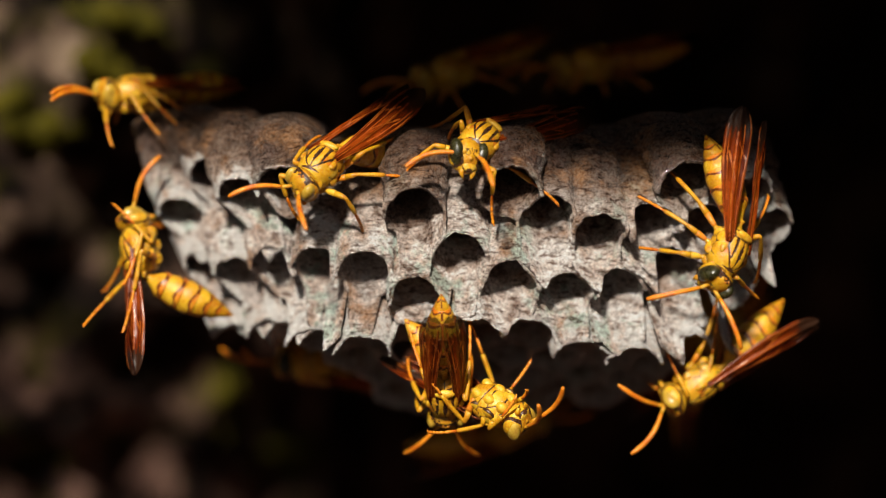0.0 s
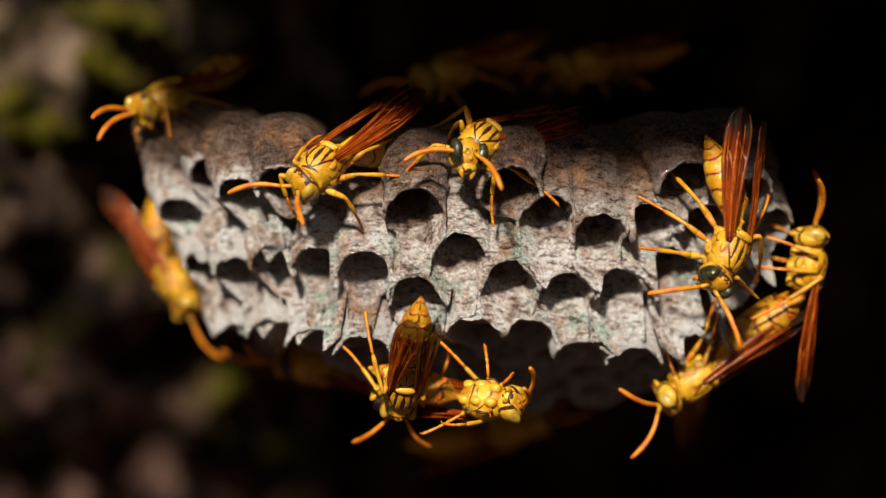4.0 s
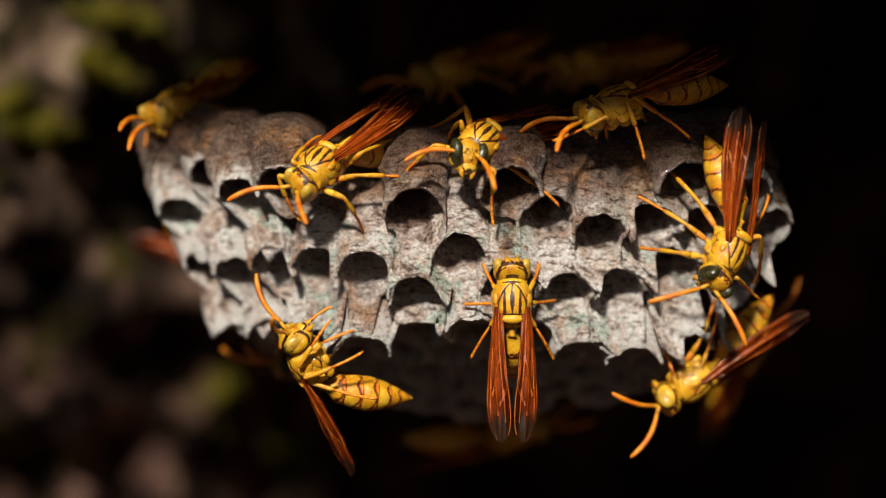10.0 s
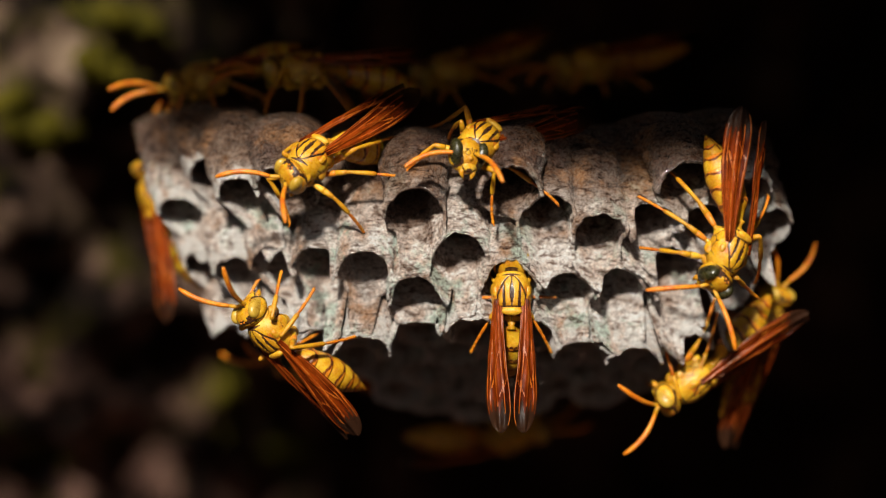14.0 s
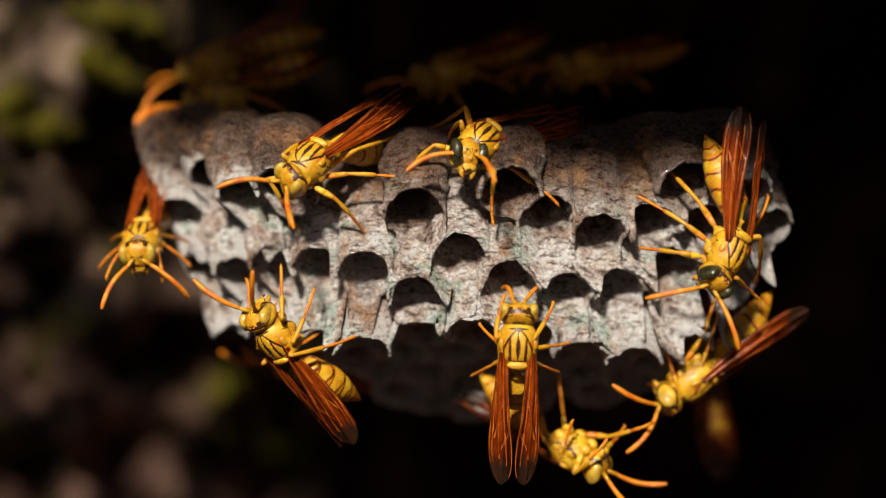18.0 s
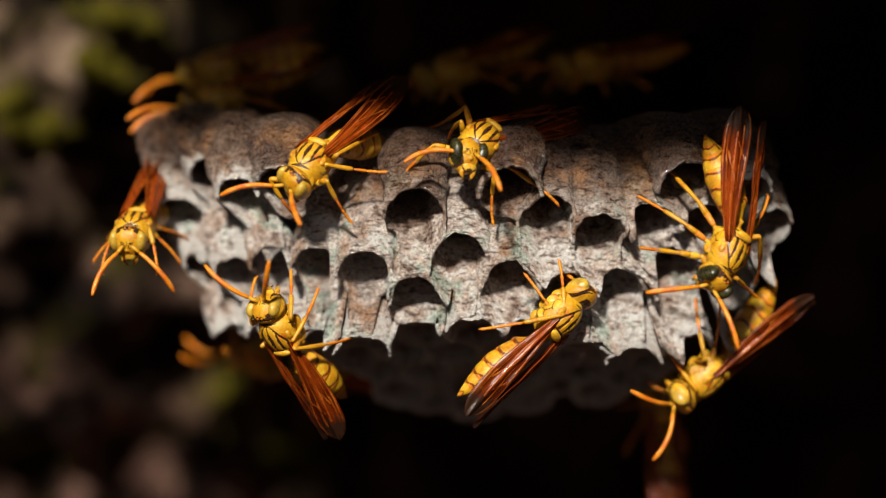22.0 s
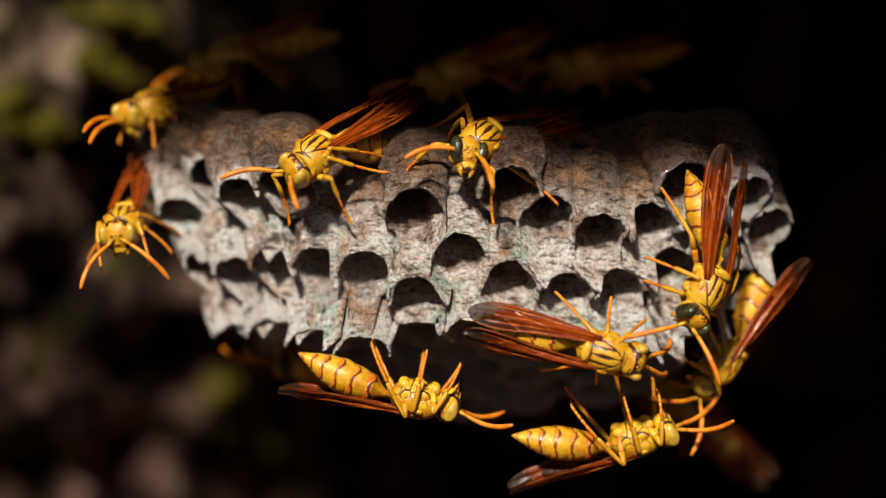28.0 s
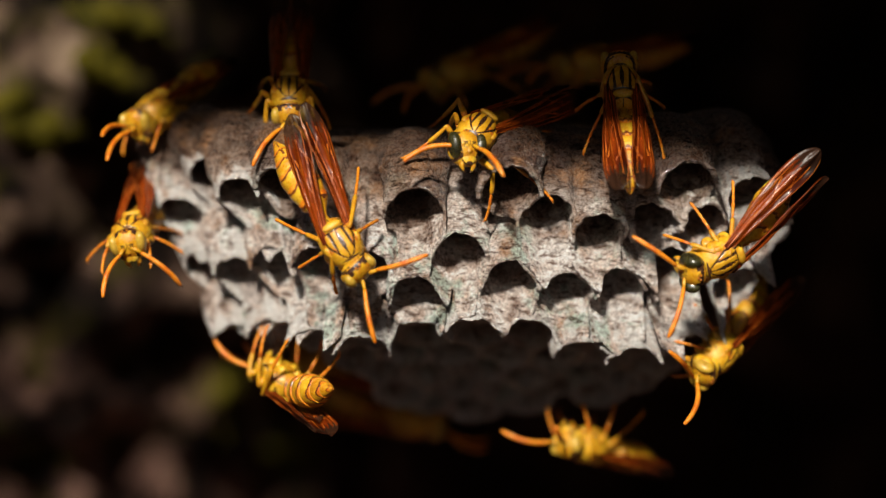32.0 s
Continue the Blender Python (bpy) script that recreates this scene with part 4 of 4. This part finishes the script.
wasp("yellow wasp reaching head first into a cell",
     [(0, 870, 715, 1, 330, 25, 140), (1, 808, 705, 1, 318, 24, 150), (2, 818, 694, 1, 312, 28, 150), (3, 838, 700, 1, 338, 28, 150), (3.5, 842, 705, 1, 345, 28, 150), (5.5, 905, 720, 2, 42, 46, 150), (6, 912, 712, 2, 52, 48, 140), (6.5, 895, 720, 0, 72, 52, 75), (7, 894, 706, -1, 88, 60, 10), (7.5, 905, 684, -3, 90, 58, 4),
      (8, 917, 632, -4, 90, 50, 0), (8.5, 917, 602, -4, 90, 34, 0), (9, 912, 566, -4, 90, 18, 0), (9.5, 910, 550, -3, 90, 4, 0), (10, 906, 540, -2, 90, -2, 0), (11, 906, 530, 0, 90, -6, 0), (13, 905, 528, 0.5, 90, -6, 0), (14.5, 905, 528, 0.5, 90, -6, 0), (16.5, 906, 536, 0, 90, -4, 0), (17, 909, 552, -2, 90, 0, 0),
      (17.5, 912, 580, -3, 90, 6, 0), (18, 916, 616, -4, 88, 12, 0), (18.5, 932, 610, -4, 78, 8, 0), (19, 960, 608, -4, 62, 5, 6), (20, 984, 592, -4, 44, 0, 30), (21, 988, 566, -1, 42, -10, 48), (22, 984, 564, -1, 44, -10, 52), (23, 983, 563, -1, 46, -10, 52), (24, 970, 584, -3, 34, -4, 56), (25, 983, 606, -4, 24, 0, 68), (25.5, 1000, 594, -4, 24, 0, 66),
      (27.5, 1030, 592, -5, 10, 0, 40), (28, 1062, 622, -5, 346, 0, 12), (28.5, 1062, 604, -5, 358, 0, 12), (29, 1046, 508, -5, 36, 0, 8), (29.5, 1060, 450, -5, 44, 0, 4), (30, 1118, 350, -5, 50, 0, 0), (30.5, 1136, 285, -5, 60, -10, 0), (31, 1134, 232, -3, 74, -26, 0), (31.5, 1116, 192, -2, 84, -32, 0), (32, 1100, 162, 0, 92, -36, 0)],
     feet={2: (1012, 535, -1), 3: (772, 575, -2), 4: (982, 656, 2), 5: (828, 650, 2), 0: (925, 480, 1), 1: (885, 485, 1)}, feet_time=10.0, feel={0: (928, 455, 3), 1: (884, 455, 3)}, splay=1.2,
     bend=[(0, 28, 0), (8, 30, 0), (9.5, 62, 0), (17.5, 62, 0), (19, 45, 0), (20, 18, 0), (21, 10, 0), (28, 8, 0), (32, 4, 0)], head=[(0, 0, 0, 0), (6, 0, 0, 0), (7.5, -18, 0, 0), (18, -18, 0, 0), (20, 0, 0, 0), (21, -38, 0, 0), (24, -38, 0, 0), (25, 0, 0, 0), (32, 0, 0, 0)])
wasp("out-of-focus yellow wasp on the comb's shaded end",
     [(0, 248, 446, 7, 104, -20, -66), (1, 236, 440, 7, 108, -25, -66), (2, 252, 446, 9, 112, -35, -70), (2.5, 258, 452, 10, 200, 0, -20), (3, 288, 482, 22, 290, 25, 40), (3.5, 296, 490, 24, 296, 25, 50), (6, 368, 524, 36, 318, 10, 60), (8, 412, 478, 40, 332, 0, 60), (11.5, 424, 476, 40, 332, 0, 60), (12.3, 390, 480, 32, 35, 0, 30), (13, 318, 455, 22, 88, 0, -55), (13.5, 292, 392, 22, 105, 0, -62), (14, 280, 352, 21, 106, 0, -58),
      (14.5, 258, 345, 14, 100, 20, -60), (15.5, 238, 360, 9, 170, 60, -10), (16.5, 236, 392, 7, 245, 68, 10), (17, 246, 410, 7, 258, 66, 8), (18, 252, 424, 7, 268, 62, 5), (19, 252, 420, 7, 276, 64, 5), (20, 252, 416, 7, 268, 66, 5), (21, 248, 412, 7, 260, 64, 8), (22, 240, 406, 5, 258, 66, 12), (23, 236, 404, 4, 260, 68, 14),
      (25, 232, 404, 6, 262, 68, 14), (28, 220, 396, 6, 262, 68, 14), (29, 220, 396, 6, 260, 68, 14), (31, 234, 404, 6, 266, 68, 14), (32, 236, 412, 6, 268, 68, 14)],
     feet={1: (340, 455, 4), 3: (325, 342, 6), 5: (262, 245, 9), 0: (140, 385, 2), 2: (190, 330, 9), 4: (240, 300, 12)}, feet_time=28.0, feel={0: (135, 530, -2), 1: (345, 530, 4)}, bend=[(0, 58, 0), (2, 52, 0), (4, 20, 0), (32, 20, 0)], lift=-7, splay=-4)
wasp("dim orange wasp on the comb's shaded top",
     [(0, 244, 165, 14, 186, 30, 76), (1, 246, 166, 14, 188, 30, 76), (2, 262, 162, 14, 198, 30, 74), (3, 290, 168, 14, 206, 36, 70), (6, 316, 186, 14, 216, 46, 56), (11, 316, 186, 14, 216, 46, 56), (12, 306, 178, 14, 206, 38, 64), (13, 296, 152, 14, 192, 28, 78), (14, 365, 140, 18, 196, 10, 80), (17, 400, 165, 22, 200, 10, 75),
      (24, 390, 170, 20, 200, 10, 75), (27.5, 276, 188, 13, 208, 40, 64), (29, 270, 188, 13, 208, 40, 64), (30, 268, 192, 13, 210, 42, 62), (31, 270, 198, 13, 216, 46, 60), (32, 280, 196, 13, 222, 48, 56)],
     feet={1: (345, 255, 10), 3: (375, 235, 12), 0: (270, 290, 8)}, feet_time=28.0, feel={0: (130, 230, 4), 1: (128, 268, 4)}, lift=4)
wasp("yellow wasp walking round the comb's end and over its top",
     [(0, 1250, 600, 36, 40, 0, 70), (1, 1320, 600, 22, 48, 0, 70), (1.5, 1352, 580, 14, 52, 0, 75), (2, 1366, 566, 10, 58, 10, 75), (3, 1424, 482, 6, 84, 10, 80), (5.5, 1434, 472, 6, 80, 5, 80), (6, 1434, 464, 6, 86, 5, 80), (6.5, 1446, 400, 6, 92, 5, 76), (7, 1440, 326, 5, 106, 5, 72), (7.5, 1378, 248, 2, 138, 5, 78), (8, 1300, 196, -5, 158, 8, 70), (8.5, 1250, 182, -2, 170, 8, 68),
      (9, 1192, 174, 3, 180, 10, 62), (9.5, 1142, 176, 1, 194, 14, 60), (10, 1098, 184, -2.8, 203, 18, 62), (10.5, 1035, 162, -2.8, 184, 8, 75), (11, 982, 146, -2.8, 163, 0, 82), (11.5, 890, 142, -2.8, 178, 4, 80), (12, 826, 150, -2.8, 196, 12, 72), (12.5, 785, 140, -2.8, 188, 8, 78), (13, 738, 134, -2, 180, 4, 80), (13.5, 620, 130, 4, 182, 0, 80),
      (14, 542, 125, 12, 182, 0, 80), (16.5, 385, 100, 28, 205, -5, 75), (18, 385, 105, 29, 205, -5, 75), (21, 385, 115, 29, 200, -5, 75), (24, 395, 122, 29, 192, -5, 75), (28, 410, 100, 28, 200, 0, 78), (30, 370, 125, 14, 220, 10, 60), (31, 435, 150, 10, 245, 30, 30), (31.5, 490, 158, 7, 262, 40, 12), (32, 514, 166, 6, 272, 44, 0)],
     stance=(0.9, 1.5), bend=[(0, 45, 0), (8, 46, 0), (9, 34, 0), (10, 16, 0), (32, 12, 0)])
wasp("yellow wasp hanging belly up beneath the comb",
     [(0, 900, 760, 40, 20, 0, 110), (16, 900, 770, 40, 10, 0, 110), (17, 960, 800, 28, 5, 0, 110), (17.5, 985, 795, 10, 350, 0, 120), (18, 1008, 795, 7, 330, 20, 120), (18.5, 1065, 755, 5, 260, 30, 150), (19, 965, 808, 15, 172, 34, 190), (19.5, 880, 800, 22, 178, 0, 220), (20, 700, 745, 34, 180, 0, 250), (21, 590, 690, 40, 175, 0, 255),
      (22, 470, 640, 36, 172, 0, 255), (23, 380, 615, 24, 190, 40, 240), (23.5, 350, 640, 14, 240, 40, 210), (24, 405, 680, 11, 310, 40, 165), (24.5, 520, 718, 7, 345, 0, 112), (25, 750, 790, 12, 352, 10, 115), (25.5, 850, 772, 9, 357, 0, 110), (26.5, 1000, 755, 2, 5, 0, 108), (27.5, 1112, 768, 3, 12, 0, 105), (28, 1120, 778, 3, 16, 0, 105), (29, 1086, 786, 3, 14, 5, 105),
      (29.4, 1010, 740, 0, 40, 30, 80), (30, 900, 686, -2, 95, 46, 0), (30.5, 770, 682, -1, 165, 0, -75), (31, 606, 704, -1, 180, -10, -95), (31.5, 528, 690, 3, 172, -46, -95), (32, 496, 676, 8, 152, -62, -100)],
     stance=(0.8, 1.7), bend=[(0, 14, 0), (26.5, 14, 0), (28, 24, 0), (29, 42, 0), (29.6, 20, 0), (32, 16, 0)])
wasp("dim wasp in the shade behind the comb's lower corner",
     [(0, 1230, 600, 34, 80, 0, 60), (8.5, 1250, 600, 34, 80, 0, 60), (10, 1320, 625, 24, 66, 38, 60), (11, 1335, 600, 17, 66, 25, 40), (12, 1346, 560, 13, 84, -20, 10), (13.2, 1350, 560, 13, 84, -20, 10), (14, 1352, 578, 14, 70, 10, 50), (16, 1310, 620, 22, 90, 0, 60), (18, 1240, 640, 32, 100, 0, 20), (20.5, 1168, 715, 32, 94, -10, 10), (25.5, 1168, 720, 32, 92, -10, 5),
      (28, 1200, 715, 30, 140, 0, 0), (29, 1180, 705, 30, 165, 0, 0), (29.5, 1140, 765, 9, 130, 50, 10), (30, 1130, 770, 8, 110, 60, 0), (30.5, 1105, 775, 12, 140, 45, -30), (31, 1100, 775, 18, 148, 48, -55), (31.5, 1072, 782, 18, 156, 48, -62), (32, 1042, 790, 18, 164, 46, -70)],
     stance=(0.9, 1.3))
wasp("blurred brown wasp tucked behind the comb's lower rim", [(0, 556, 650, 26, 170, 20, -80), (32, 556, 650, 26, 170, 20, -80)], dark_eyes=True, waving=3)
wasp("dim rust-brown wasp deep in the shade above the comb", [(0, 800, 125, 27, 200, 20, 70), (17, 800, 122, 27, 200, 20, 70), (32, 815, 125, 27, 205, 20, 70)], feet={1: (838, 200, 14), 3: (770, 180, 16)}, waving=3)
wasp("dim rust-brown wasp at rest on the comb's shaded back", [(0, 1045, 112, 30, 190, 20, 80), (32, 1045, 112, 30, 190, 20, 80)], waving=3)


def motions():
    for ob, rows in MOVES:
        walk(ob, rows)


motions()
